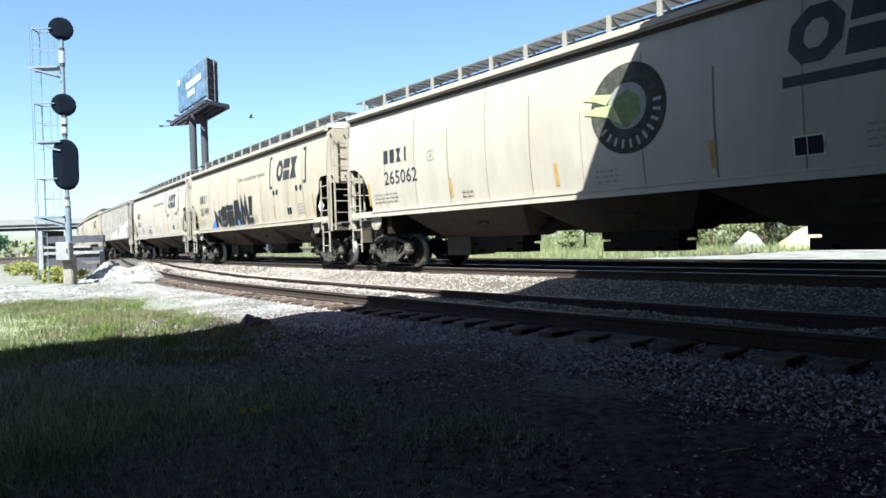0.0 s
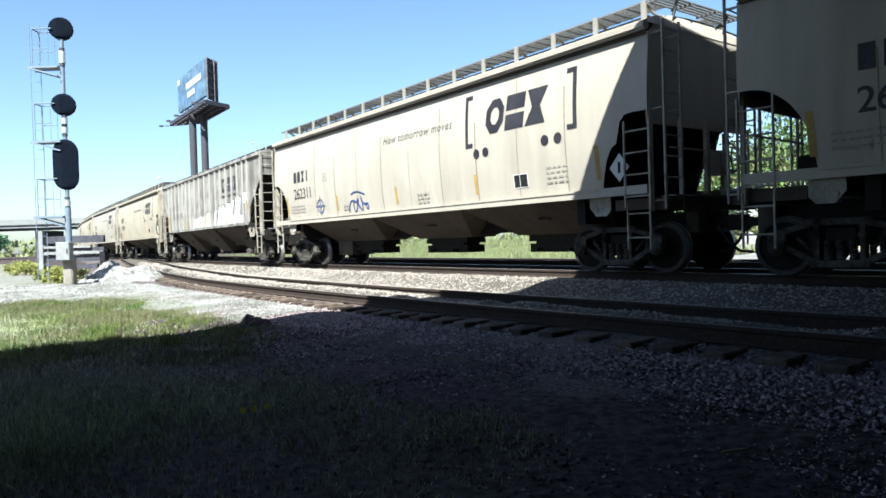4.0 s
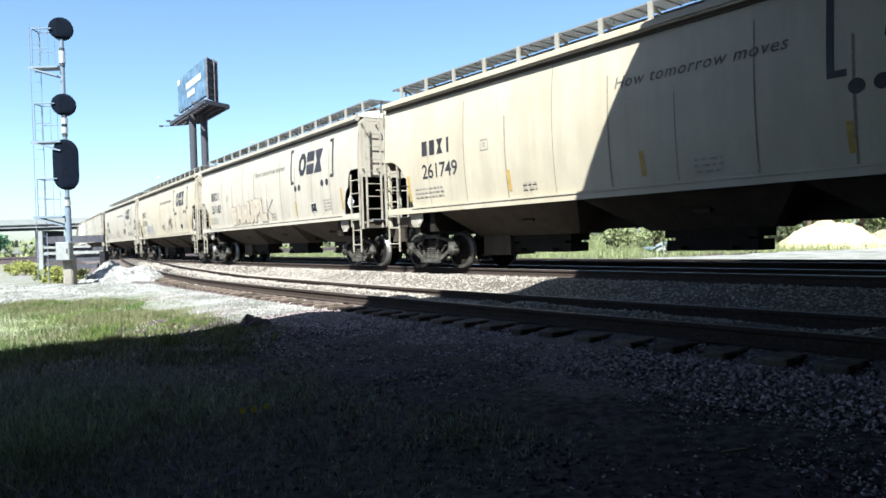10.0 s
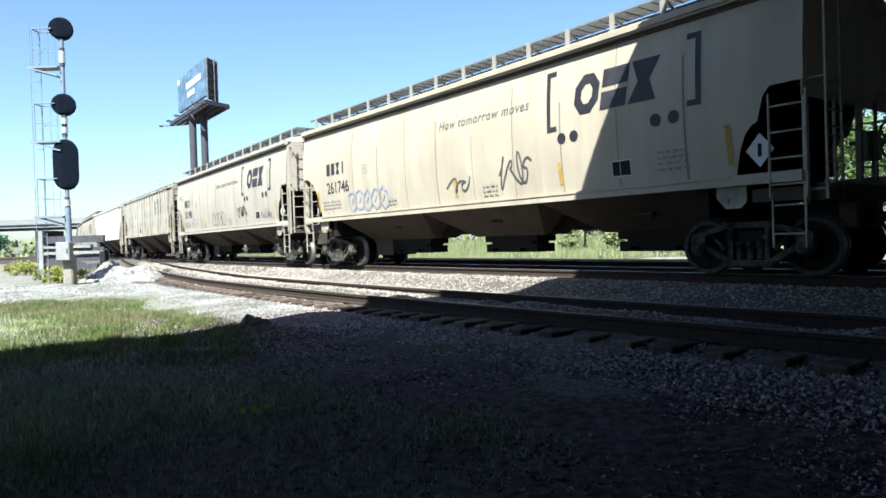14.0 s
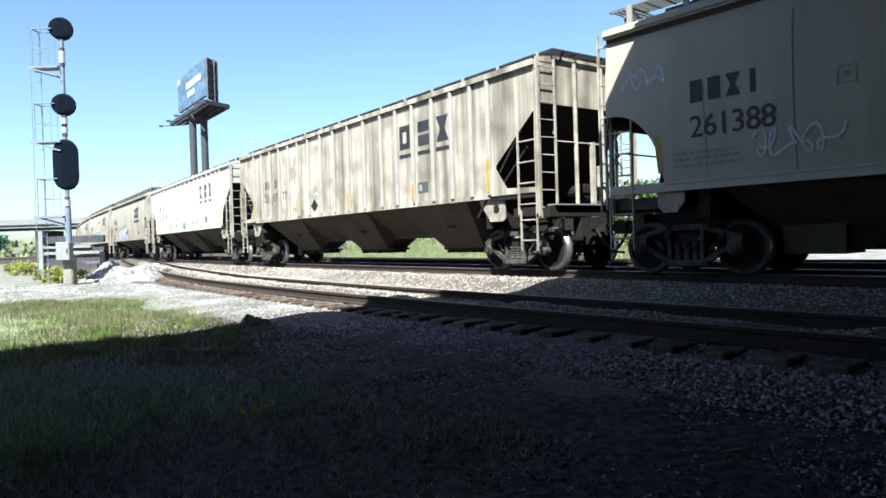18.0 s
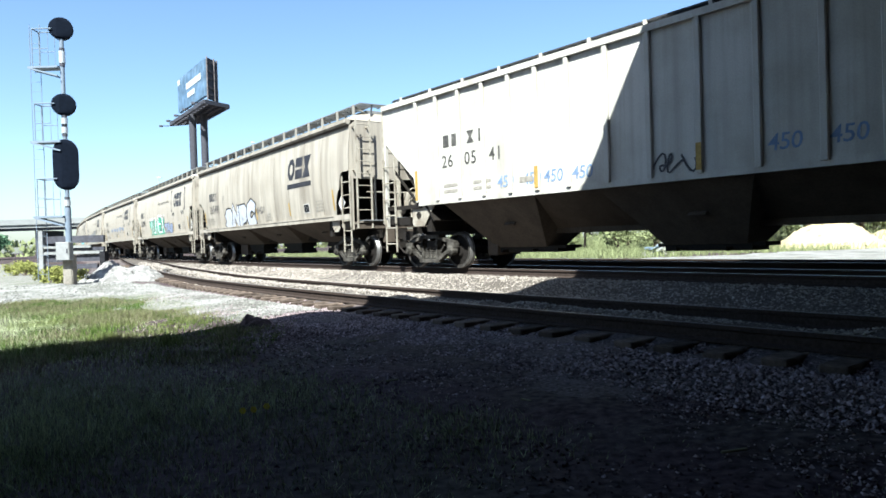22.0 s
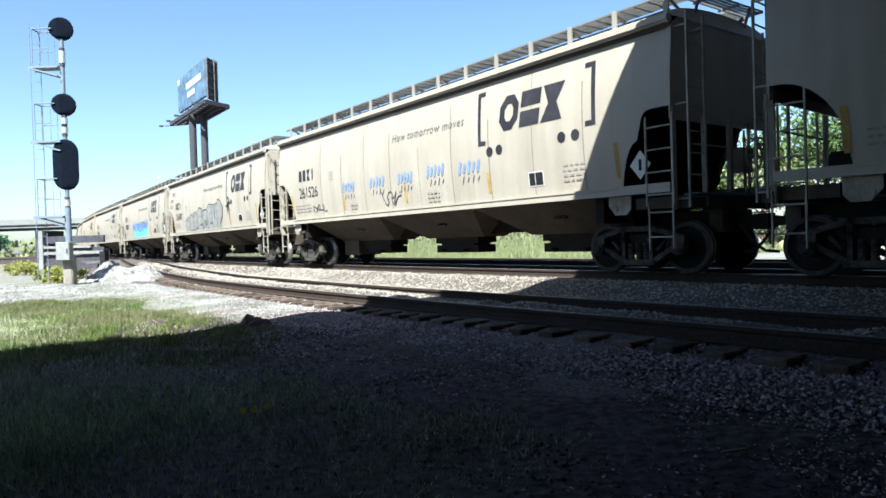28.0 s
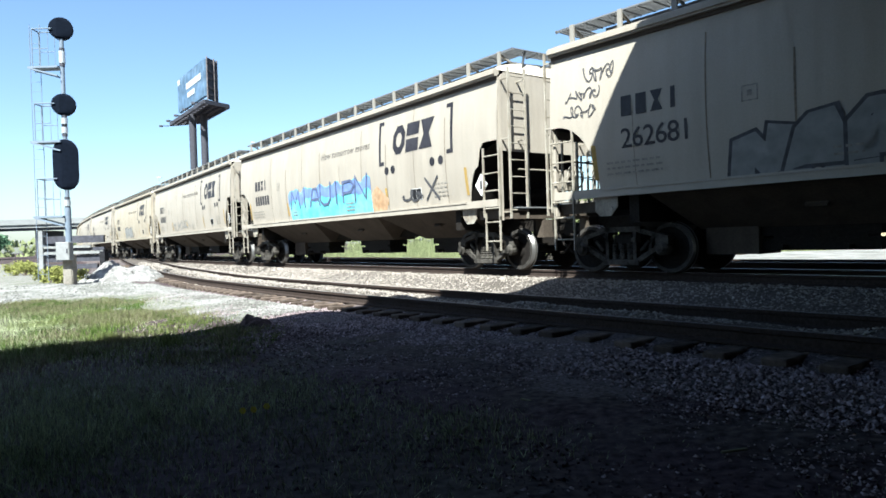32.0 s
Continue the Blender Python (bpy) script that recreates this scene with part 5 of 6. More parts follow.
def ribbon(pts, w):
    """One closed outline round a bent stroke of width w."""
    P = [Vector(q) for q in pts]
    left, right = [], []
    for i, q in enumerate(P):
        a = (q - P[i - 1]).normalized() if i else (P[1] - q).normalized()
        b = (P[i + 1] - q).normalized() if i + 1 < len(P) else a
        t = (a + b).normalized() if (a + b).length > 0.2 else a
        n = Vector((-t.y, t.x))
        k = min(1.5, 1 / max(0.35, n.dot(Vector((-a.y, a.x)))))
        q2 = q - a * w * 0.4 if i == 0 else q + a * w * 0.4 if i + 1 == len(P) else q
        left.append(q2 + n * (w / 2 * k))
        right.append(q2 - n * (w / 2 * k))
    return [(v.x, v.y) for v in left + right[::-1]]


def rounded(pts, r):
    """Corners of a line cut by short chords, for soft letters."""
    out = [pts[0]]
    for p, q, n in zip(pts, pts[1:], pts[2:]):
        q, p, n = Vector(q), Vector(p), Vector(n)
        for e in (p, n):
            d = e - q
            out.append(tuple(q + d * min(0.5, r / max(1e-6, d.length))))
    return out + [pts[-1]]


def word(i, text, x0, x1, z0, z1, w, fill, edge, label, rim=0.05, rise=0.0, lean=0.0, soft=0.0, lift=0.010):
    """Spray-can letters: each a fat stroke over a wider dark one, the next leaning on the one before."""
    car, mid, kind, number = TRAIN[i - 1]
    yy = flat_y if kind == "ribbed" else round_y
    n = len(text)
    k = (x1 - x0) / n
    for j, ch in enumerate(text):
        if ch == " ":
            continue
        lo, hi = z0 + w * 0.4, z1 + rise * j / max(1, n - 1) - w * 0.4 + 0.05 * math.sin(j * 2.3)
        at = lambda a, b: (x0 + (j + 0.5) * k + (a - 0.5) * (k - w * 0.75) + lean * (b - 0.5), lo + b * (hi - lo))
        lines = [[at(a, b) for a, b in ln] for ln in GLYPHS[ch]]
        if soft:
            lines = [rounded(ln, soft) if len(ln) > 2 else ln for ln in lines]
        if edge:
            decal("letter_outline", [[(x, max(1.44, z)) for x, z in ribbon(ln, w + rim * 2)] for ln in lines], edge, car, yy, lift=lift + j * 0.0022)
        decal("graffiti_letter", [[(x, max(1.46, z)) for x, z in ribbon(ln, w)] for ln in lines], fill, car, yy, label, lift=lift + 0.0011 + j * 0.0022)


def outlines(x0, x1, z0, z1, n, seed, w):
    """Angular hollow letter bodies drawn as thin lines."""
    rng = random.Random(seed)
    out = []
    k = (x1 - x0) / n
    for i in range(n):
        cx, cz = x0 + (i + 0.5) * k, (z0 + z1) / 2
        m = 11
        pts = []
        for j in range(m):
            t = 2 * math.pi * j / m + rng.uniform(-0.2, 0.2)
            r = rng.uniform(0.72, 1.1)
            pts.append((cx + math.cos(t) * k * 0.56 * r, max(1.64, cz + math.sin(t) * (z1 - z0) * 0.52 * r)))
        out.append(ribbon(pts + [pts[0]], w))
        out.append(stroke((cx - 0.1 * k, cz - 0.1 * (z1 - z0)), (cx + 0.12 * k, cz + 0.15 * (z1 - z0)), w))
    return out


def spray(i, name, polys, mat, label="", lift=0.012):
    car, mid, kind, number = TRAIN[i - 1]
    yy = flat_y if kind == "ribbed" else round_y
    for k, p in enumerate(polys):
        if p[0] == "line":
            strip(name, p[1], p[2], mat, car, yy, label, lift + k * 0.0003)
        else:
            decal(name, [p], mat, car, yy, label, lift + k * 0.0003)


def graffiti():
    spray(2, "graffiti_shadow", [((-4.85, 1.60), (-3.75, 1.60), (-3.85, 2.3), (-4.05, 2.42), (-4.2, 2.0), (-4.6, 1.8))] + [rect(-2.3 + k * 1.3, -1.75 + k * 1.3, 1.6, 1.78 + 0.5 * (k % 2), 0.1) for k in range(3)], SPRAY_BLUE, "blue spray fill", lift=0.008)
    word(2, "NSEAM", -4.15, 0.55, 1.62, 2.38, 0.40, BLACK, SPRAY_GREY, "fat black graffiti letter with a pale rim", 0.025, 0.36, -0.12, lift=0.014)
    spray(2, "graffiti", [((0.62, 1.98), (0.92, 1.96), (1.10, 2.74), (0.66, 2.72))], BLACK, "black painted stroke", lift=0.02)
    spray(2, "graffiti", [((0.50, 1.66), (1.02, 1.64), (1.16, 1.74), (1.02, 1.88), (0.72, 1.90))], BLACK, "black painted dot", lift=0.02)
    spray(3, "graffiti", scrawl(-2.6, -1.6, 1.66, 2.1, 3, 0.05, 5) + [stroke((-2.5 + 0.2 * k, 2.18 + 0.06 * math.sin(k)), (-2.3 + 0.2 * k, 2.18 + 0.06 * math.sin(k + 1)), 0.04) for k in range(4)], SPRAY_NAVY, "small dark blue scrawl")
    ring = [[(-4.57 + r * math.cos(t), 1.95 + r * math.sin(t)) for r, t in ((0.19, a), (0.235, a), (0.235, a + 0.42), (0.19, a + 0.42))] for a in [k * 0.42 for k in range(15)]]
    spray(3, "painted_target", ring + [rect(-4.59, -4.55, 1.64, 2.28), rect(-4.9, -4.25, 1.935, 1.975), disc(-4.57, 1.955, 0.07, 10)], SPRAY_DULL_BLUE, "blue target mark")
    word(4, "MCAS", -1.7, 1.5, 1.64, 2.22, 0.24, SPRAY_WHITE, SPRAY_GREY_DARK, "small white graffiti letter", 0.03, 0.1, 0.1, 0.08)
    word(4, "IMEUL", 1.9, 6.7, 1.66, 2.50, 0.40, SPRAY_WHITE, SPRAY_GREY_DARK, "large white graffiti letter", 0.05, 0.30, 0.2, 0.12)
    spray(4, "graffiti", scrawl(0.72, 1.35, 2.0, 2.2, 4, 0.028, 41) + scrawl(0.75, 1.4, 1.76, 1.94, 5, 0.028, 42), SPRAY_SILVER, "small white scribbled tag")
    spray(4, "graffiti", [disc(6.78, 2.72, 0.22, 14)], SPRAY_WHITE, "white spray blot", lift=0.02)
    spray(4, "graffiti_shadow", [((6.82, 1.66), (7.22, 1.66), (7.22, 2.30), (7.02, 2.45), (6.86, 2.2))], SPRAY_BLUEGREY, "grey-blue spray patch", lift=0.012)
    word(6, "EAMUPL", -3.75, 0.55, 1.68, 2.38, 0.30, SPRAY_SALMON, SPRAY_BROWN, "pale salmon graffiti letter with a thin brown outline", 0.026, 0.22, 0.0, 0.07)
    word(6, "K", 0.6, 1.3, 1.75, 2.45, 0.05, SPRAY_BROWN, None, "thin brown tag")
    spray(7, "graffiti", outlines(-5.2, -3.0, 1.66, 2.25, 5, 51, 0.05), SPRAY_BLUEGREY, "small grey-blue graffiti")
    spray(7, "graffiti", scrawl(1.6, 2.6, 1.8, 2.55, 3, 0.045, 52) + scrawl(-0.2, 0.5, 1.85, 2.2, 2, 0.04, 53), SPRAY_GREY_DARK, "black scribbled tag")
    spray(8, "graffiti", outlines(-1.5, 0.5, 1.68, 2.35, 4, 61, 0.022), SPRAY_GREY_DARK, "thin grey outline tag")
    spray(8, "graffiti", scrawl(-5.5, -4.3, 1.8, 2.25, 4, 0.035, 62), SPRAY_SILVER, "chalky white tag")
    spray(8, "graffiti", scrawl(-7.75, -6.9, 3.25, 3.6, 4, 0.028, 64), SPRAY_SILVER, "thin chalky scribble")
    spray(8, "graffiti", scrawl(2.5, 3.6, 1.95, 2.4, 4, 0.05, 63), BLACK, "black scribbled tag")
    writing("Fax Me_", 5.25, 1.80, 0.34, SPRAY_GREY_DARK, TRAIN[7][0], round_y, 1.2, 0.15)
    spray(9, "painted_diamond", [((-1.87, 1.79), (-1.60, 2.0), (-1.87, 2.21), (-2.13, 2.0))], BLACK, "black painted diamond")
    spray(9, "painted_diamond", [stroke((-1.88, 2.24), (-1.83, 2.34), 0.04), stroke((-1.83, 2.34), (-1.69, 2.41), 0.05), stroke((-1.69, 2.41), (-1.56, 2.34), 0.04), stroke((-1.56, 2.34), (-1.49, 2.26), 0.03)], SPRAY_SILVER)
    for x in (-4.3, -3.5, -2.9, -2.15, 1.72, 2.60):
        writing("450", x, 1.85 if x < 0 else 1.93, 0.36, SPRAY_BLUE_FAINT, TRAIN[9][0], flat_y, 0.95, 0.1)
    spray(10, "graffiti", scrawl(-0.35, 0.45, 1.75, 2.1, 3, 0.04, 71), SPRAY_GREY_DARK, "small black tag")
    word(11, "ZNPC", -4.0, -0.15, 1.48, 2.32, 0.40, SPRAY_SILVER, BLACK, "silver graffiti letter with a black rim", 0.06, 0.20, 0.12)
    spray(11, "graffiti", scrawl(0.0, 0.9, 1.95, 2.25, 4, 0.024, 83), SPRAY_GREY_DARK, "thin black tag")
    word(12, "TUNEX", -3.5, 1.0, 1.50, 2.50, 0.34, SPRAY_GREEN, SPRAY_GREY_DARK, "green graffiti letter with a dark rim", 0.05, 0.1, 0.1)
    word(12, "TUNEX", -3.3, 1.1, 1.70, 2.68, 0.09, SPRAY_WHITE, None, "white highlight", 0, 0.1, 0.1, lift=0.030)
    word(12, "TAS", 1.0, 3.2, 1.66, 2.20, 0.20, SPRAY_BLUEGREY, SPRAY_GREY_DARK, "small grey-violet graffiti letter", 0.04, 0.0, 0.15)
    for k, (x0, x1, z) in enumerate(((-3.45, -2.68, 2.28), (-1.82, -1.0, 2.30), (-0.35, 0.38, 2.28), (1.0, 1.78, 2.33), (2.3, 3.15, 2.28))):
        spray(13, "graffiti", bars(x0, x1, z, z + 0.24, 5, 0.10), SPRAY_BLUE_FAINT, "small faded blue painted bar")
        spray(13, "graffiti", bars(x0 + 0.1, x1, z - 0.24, z - 0.08, 4, 0.028), SPRAY_GREY_DARK, "small black painted bar")
    spray(13, "graffiti", scrawl(-1.1, -0.25, 1.7, 2.12, 3, 0.032, 120) + scrawl(-5.6, -4.7, 1.75, 2.0, 3, 0.03, 121), SPRAY_GREY_DARK, "black scribbled tag")
    word(14, "NAPE", -4.45, -1.1, 1.46, 2.30, 0.38, SPRAY_GREY, SPRAY_GREY_DARK, "grey bubble graffiti letter with a black rim", 0.055, 0.32, 0.05, 0.16)
    word(14, "MEUP", -0.9, 2.35, 1.46, 2.62, 0.39, SPRAY_GREY, SPRAY_GREY_DARK, "tall grey bubble graffiti letter with a black rim", 0.06, 0.20, 0.05, 0.16)
    spray(14, "painted_splash", [stroke((3.32, 2.56), (3.32 + 0.36 * math.cos(a), 2.52 + 0.36 * math.sin(a)), 0.05) for a in (0.3, 1.2, 2.2, 3.2, 4.0, 4.7, 5.5)] + [disc(3.32, 2.54, 0.14, 10)], BLACK, "black spidery splash")
    spray(14, "graffiti", scrawl(-7.75, -7.0, 2.95, 3.2, 4, 0.022, 133) + scrawl(-7.7, -6.95, 3.3, 3.5, 5, 0.022, 135) + scrawl(-7.3, -6.6, 3.6, 3.9, 4, 0.024, 134), SPRAY_GREY_DARK, "thin black scribbles")
    spray(15, "graffiti_shadow", [((2.3, 1.60), (3.3, 1.60), (3.5, 1.9), (2.9, 2.3), (2.4, 2.0))], SPRAY_ORANGE, "orange spray patch", lift=0.008)
    bump = [(-3.3 + 0.183 * q, 2.48 + 0.16 * abs(math.sin(q * 0.55)) + 0.05 * math.sin(q * 1.9)) for q in range(33)]
    spray(15, "graffiti_shadow", [[(-3.15, 1.48), (2.55, 1.48)] + bump[::-1]], SPRAY_CYAN, "bright cyan spray fill", lift=0.010)
    spray(15, "graffiti_shadow", [[(x, z - 0.38 - 0.06 * math.sin(x * 5)) for x, z in bump] + [(x, z - 0.02) for x, z in bump[::-1]]], SPRAY_VIOLET, "blue-violet spray band", lift=0.014)
    word(15, "MIAUIPN", -3.1, 2.4, 1.95, 2.62, 0.075, SPRAY_DULL_BLUE, None, "dark blue outline letter", 0, 0.05, 0.06, lift=0.018)
    spray(15, "graffiti", [stroke((5.3, 1.75), (5.85, 2.3), 0.07), stroke((5.3, 2.3), (5.85, 1.75), 0.07)] + scrawl(4.3, 5.1, 1.75, 2.05, 2, 0.06, 144), SPRAY_GREY_DARK, "black scrawl")
    spray(16, "graffiti", scrawl(-3.0, 0.5, 1.7, 2.2, 5, 0.05, 151), SPRAY_GREY, "faint grey tag")
    word(17, "EPSA", -2.7, 0.6, 1.60, 2.35, 0.36, SPRAY_GREY, SPRAY_GREY_DARK, "grey filled graffiti letter", 0.04)
    spray(19, "graffiti", scrawl(-3.0, 1.5, 1.7, 2.3, 6, 0.06, 153), SPRAY_BLUEGREY, "grey-blue tag")


# ---- the road bridge overhead, whose shade covers the foreground ----
def road_bridge():
    top = 7.5
    edge = -10.56 + top / 1.783
    base = Matrix(((BRIDGE_M.x, BRIDGE_E.x, 0, 0), (BRIDGE_M.y, BRIDGE_E.y, 0, 0), (0, 0, 1, 0), (0, 0, 0, 1)))
    root = tagged(empty("road_bridge", base), "plain concrete road bridge over the tracks", "bridge", kind="structure")
    # deck carried on unseen behind the camera to hold the foreground dark
    bm = bmesh.new()
    box(bm, edge, edge + 36, -90, 120, 6.6, 6.9)
    part("deck", bm, UNDERSIDE, root)
    for x in (edge + 0.15, edge + 35.85):
        bm = bmesh.new()
        box(bm, x - 0.15, x + 0.15, -90, 120, 6.9, top)
        part("parapet", bm, UNDERSIDE, root)
    bm = bmesh.new()
    box(bm, -0.25, 0.25, -90, 120, 5.95, 6.6)
    first = None
    for k in range(13):
        m = pose(edge + 1.2 + k * 2.8, 0, 0)
        first = part("girder", bm, UNDERSIDE, root, at=m) if first is None else (same_part("girder", first, root, m) and first)
    bm = bmesh.new()
    rod(bm, (0, 0, -0.75), (0, 0, 5.25), 0.55, 20)
    first = None
    for e in (-11.0, 46.0):
        for k in range(7):
            m = pose(edge + 2.5 + k * 5.2, e, 0)
            first = part("pier", bm, UNDERSIDE, root, at=m) if first is None else (same_part("pier", first, root, m) and first)
        bm2 = bmesh.new()
        box(bm2, edge + 0.8, edge + 35.2, e - 0.6, e + 0.6, 5.25, 5.95)
        part("pier_cap", bm2, UNDERSIDE, root)
    # unseen slope added to shut out side light
    bm = bmesh.new()
    slab(bm, ((-14.0, -0.75), (-60.0, -0.75), (-60.0, 5.9), (-22.0, 5.9)), lambda a, b, k: (edge + 0.5 + k, a, b), 35.0)
    part("abutment", bm, UNDERSIDE, root)
    # unseen walls added to dim the shade, with the opening that the train runs through
    for e0, e1 in ((-14.0, 5.0), (19.5, 44.0)):
        bm = bmesh.new()
        box(bm, edge + 16.0, edge + 16.4, e0, e1, -0.75, 5.25)
        part("side_wall", bm, UNDERSIDE, root)


# ---- the signal mast ----
def signal_mast():
    root = tagged(empty("signal_mast", pose(-12.36, 22.5, -0.42)), "railway signal mast with three black signal heads and a ladder", "railway signal")
    bm = bmesh.new()
    box(bm, -0.16, 0.16, -0.16, 0.16, -0.1, 1.0)
    bmesh.ops.bevel(bm, geom=list(bm.edges), offset=0.03, segments=2, affect="EDGES")
    part("footing", bm, FOOTING, root, "beige footing post")
    bm = bmesh.new()
    box(bm, -0.28, 0.28, -0.28, 0.28, -0.1, 0.06)
    part("base_plate", bm, DARK_STEEL, root)
    bm = bmesh.new()
    rod(bm, (0, 0, 0.95), (0.0, 0, 2.6), 0.10, 14)
    rod(bm, (0, 0, 2.6), (0.0, 0, 8.3), 0.068, 14)
    part("pole", bm, LADDER_STEEL, root)
    for z in (2.75, 5.15, 5.45, 7.65, 7.45):
        bm = bmesh.new()
        rod(bm, (0, 0, z - 0.1), (0, 0, z + 0.1), 0.10, 12)
        part("collar", bm, WHITE_STEEL, root)
        for dz in (-0.16, 0.16):
            bm = bmesh.new()
            rod(bm, (0, 0, z + dz - 0.04), (0, 0, z + dz + 0.04), 0.085, 12)
            part("clamp", bm, DARK_STEEL, root)
    # heads: a dark plate with a shallow ridge, turned down the line
    face = pose(0, 0, 0, 0, 0, 14)

    def head(outline, label=""):
        bm = bmesh.new()
        rim = [bm.verts.new((a, -0.06, b)) for a, b in outline]
        rear = [bm.verts.new((a * 0.93, 0.14, b)) for a, b in outline]
        zs = [b for _, b in outline]
        lo, hi = bm.verts.new((-0.10, -0.15, min(zs) + 0.07)), bm.verts.new((-0.10, -0.15, max(zs) - 0.07))
        m = len(rim)
        for i in range(m):
            k = (i + 1) % m
            bm.faces.new((rim[i], rim[k], rear[k], rear[i]))
            mid = (outline[i][1] + outline[k][1]) / 2 > (min(zs) + max(zs)) / 2
            bm.faces.new((rim[i], rim[k], hi if mid else lo))
        for i in range(m):
            k = (i + 1) % m
            p = (outline[i][1] + outline[(i - 1) % m][1]) / 2 > (min(zs) + max(zs)) / 2
            q = (outline[i][1] + outline[k][1]) / 2 > (min(zs) + max(zs)) / 2
            if p != q:
                bm.faces.new((rim[i], lo, hi))
        bm.faces.new(rear)
        return part("signal_head", bm, SIGNAL_BLACK, root, label, at=face)

    for z in (8.49, 5.99):
        head([(0.37 * math.cos(t), z + 0.36 * math.sin(t)) for t in [2 * math.pi * i / 24 for i in range(24)]])
        bm = bmesh.new()
        rod(bm, (0, 0.12, z), (0, 0.3, z), 0.16, 12)
        part("lamp_case", bm, SIGNAL_BLACK, root, at=face)
    head([(0.38 * math.cos(t), 4.42 + 0.43 * math.sin(t)) for t in [math.pi * i / 10 for i in range(11)]] + [(0.38 * math.cos(t), 3.60 + 0.42 * math.sin(t)) for t in [math.pi + math.pi * i / 10 for i in range(11)]], "tall black three-light signal head")
    # ladder down the back, three platforms with guard rails
    bm = bmesh.new()
    for dx in (-0.02, 0.32):
        rod(bm, (-1.12 + dx, 0.15, 8.7), (-1.12 + dx, 0.15, 0.2), 0.011, 5)
    for k in range(26):
        rod(bm, (-1.14, 0.15, 0.4 + k * 0.32), (-0.80, 0.15, 0.4 + k * 0.32), 0.007, 4)
    part("ladder", bm, LADDER_STEEL, root)
    for z in (7.20, 4.76, 2.30):
        bm = bmesh.new()
        box(bm, -1.02, -0.05, -0.22, 0.22, z - 0.03, z + 0.03)
        for y in (-0.2, 0.2):
            beam(bm, (-1.0, y, z - 0.02), (-0.06, y, z - 0.30), 0.035, 0.05)
        part("platform", bm, LADDER_STEEL, root)
        bm = bmesh.new()
        for y in (-0.2, 0.2):
            rod(bm, (-0.86, y, z), (-0.86, y, z + 1.25), 0.016, 6)
            rod(bm, (-0.34, y, z), (-0.34, y, z + 1.25), 0.009, 5)
            rod(bm, (-0.86, y, z + 1.25), (-0.20, y, z + 1.25), 0.02, 6)
            rod(bm, (-0.86, y, z + 0.6), (-0.34, y, z + 0.6), 0.012, 6)
        rod(bm, (-0.86, -0.2, z + 1.25), (-0.86, 0.2, z + 1.25), 0.022, 6)
        part("guard_rail", bm, LADDER_STEEL, root)
    bm = bmesh.new()
    box(bm, -0.22, 0.22, -0.42, -0.14, 0.86, 1.46)
    bmesh.ops.bevel(bm, geom=list(bm.edges), offset=0.02, segments=1, affect="EDGES")
    case = part("relay_box", bm, PALE_STEEL, root, "pale grey equipment box")
    bm = bmesh.new()
    box(bm, 0.14, 0.17, -0.445, -0.42, 1.1, 1.24)
    part("latch", bm, DARK_STEEL, case)


def line_guard():
    """Old timber and steel guard beside the line, beyond the mast."""
    root = tagged(empty("guard_fence", pose(-17.1, 29, -0.42)), "low guard fence of white bars and dark beams", "fence")
    bm = bmesh.new()
    box(bm, -0.09, 0.09, -0.09, 0.09, -0.1, 2.05)
    part("post", bm, PALE_STEEL, root, "white post")
    for z, x1, h in ((1.34, 2.1, 0.10), (1.09, 2.62, 0.12)):
        bm = bmesh.new()
        box(bm, 0.09, x1, -0.05, 0.05, z - h / 2, z + h / 2)
        part("bar", bm, PALE_STEEL, root, "white bar")
    for z, h, x1 in ((1.66, 0.30, 2.6), (1.24, 0.14, 2.6), (0.84, 0.26, 2.6), (0.50, 0.2, 2.3)):
        bm = bmesh.new()
        box(bm, 0.1, x1, 0.08, 0.24, z - h / 2, z + h / 2)
        part("beam", bm, DARK_STEEL, root, "dark beam")
    bm = bmesh.new()
    box(bm, 2.5, 2.85, -0.1, 0.25, -0.1, 0.35)
    box(bm, 2.5, 2.72, -0.1, 0.25, 0.35, 1.12)
    part("end_post", bm, BLACK, root)


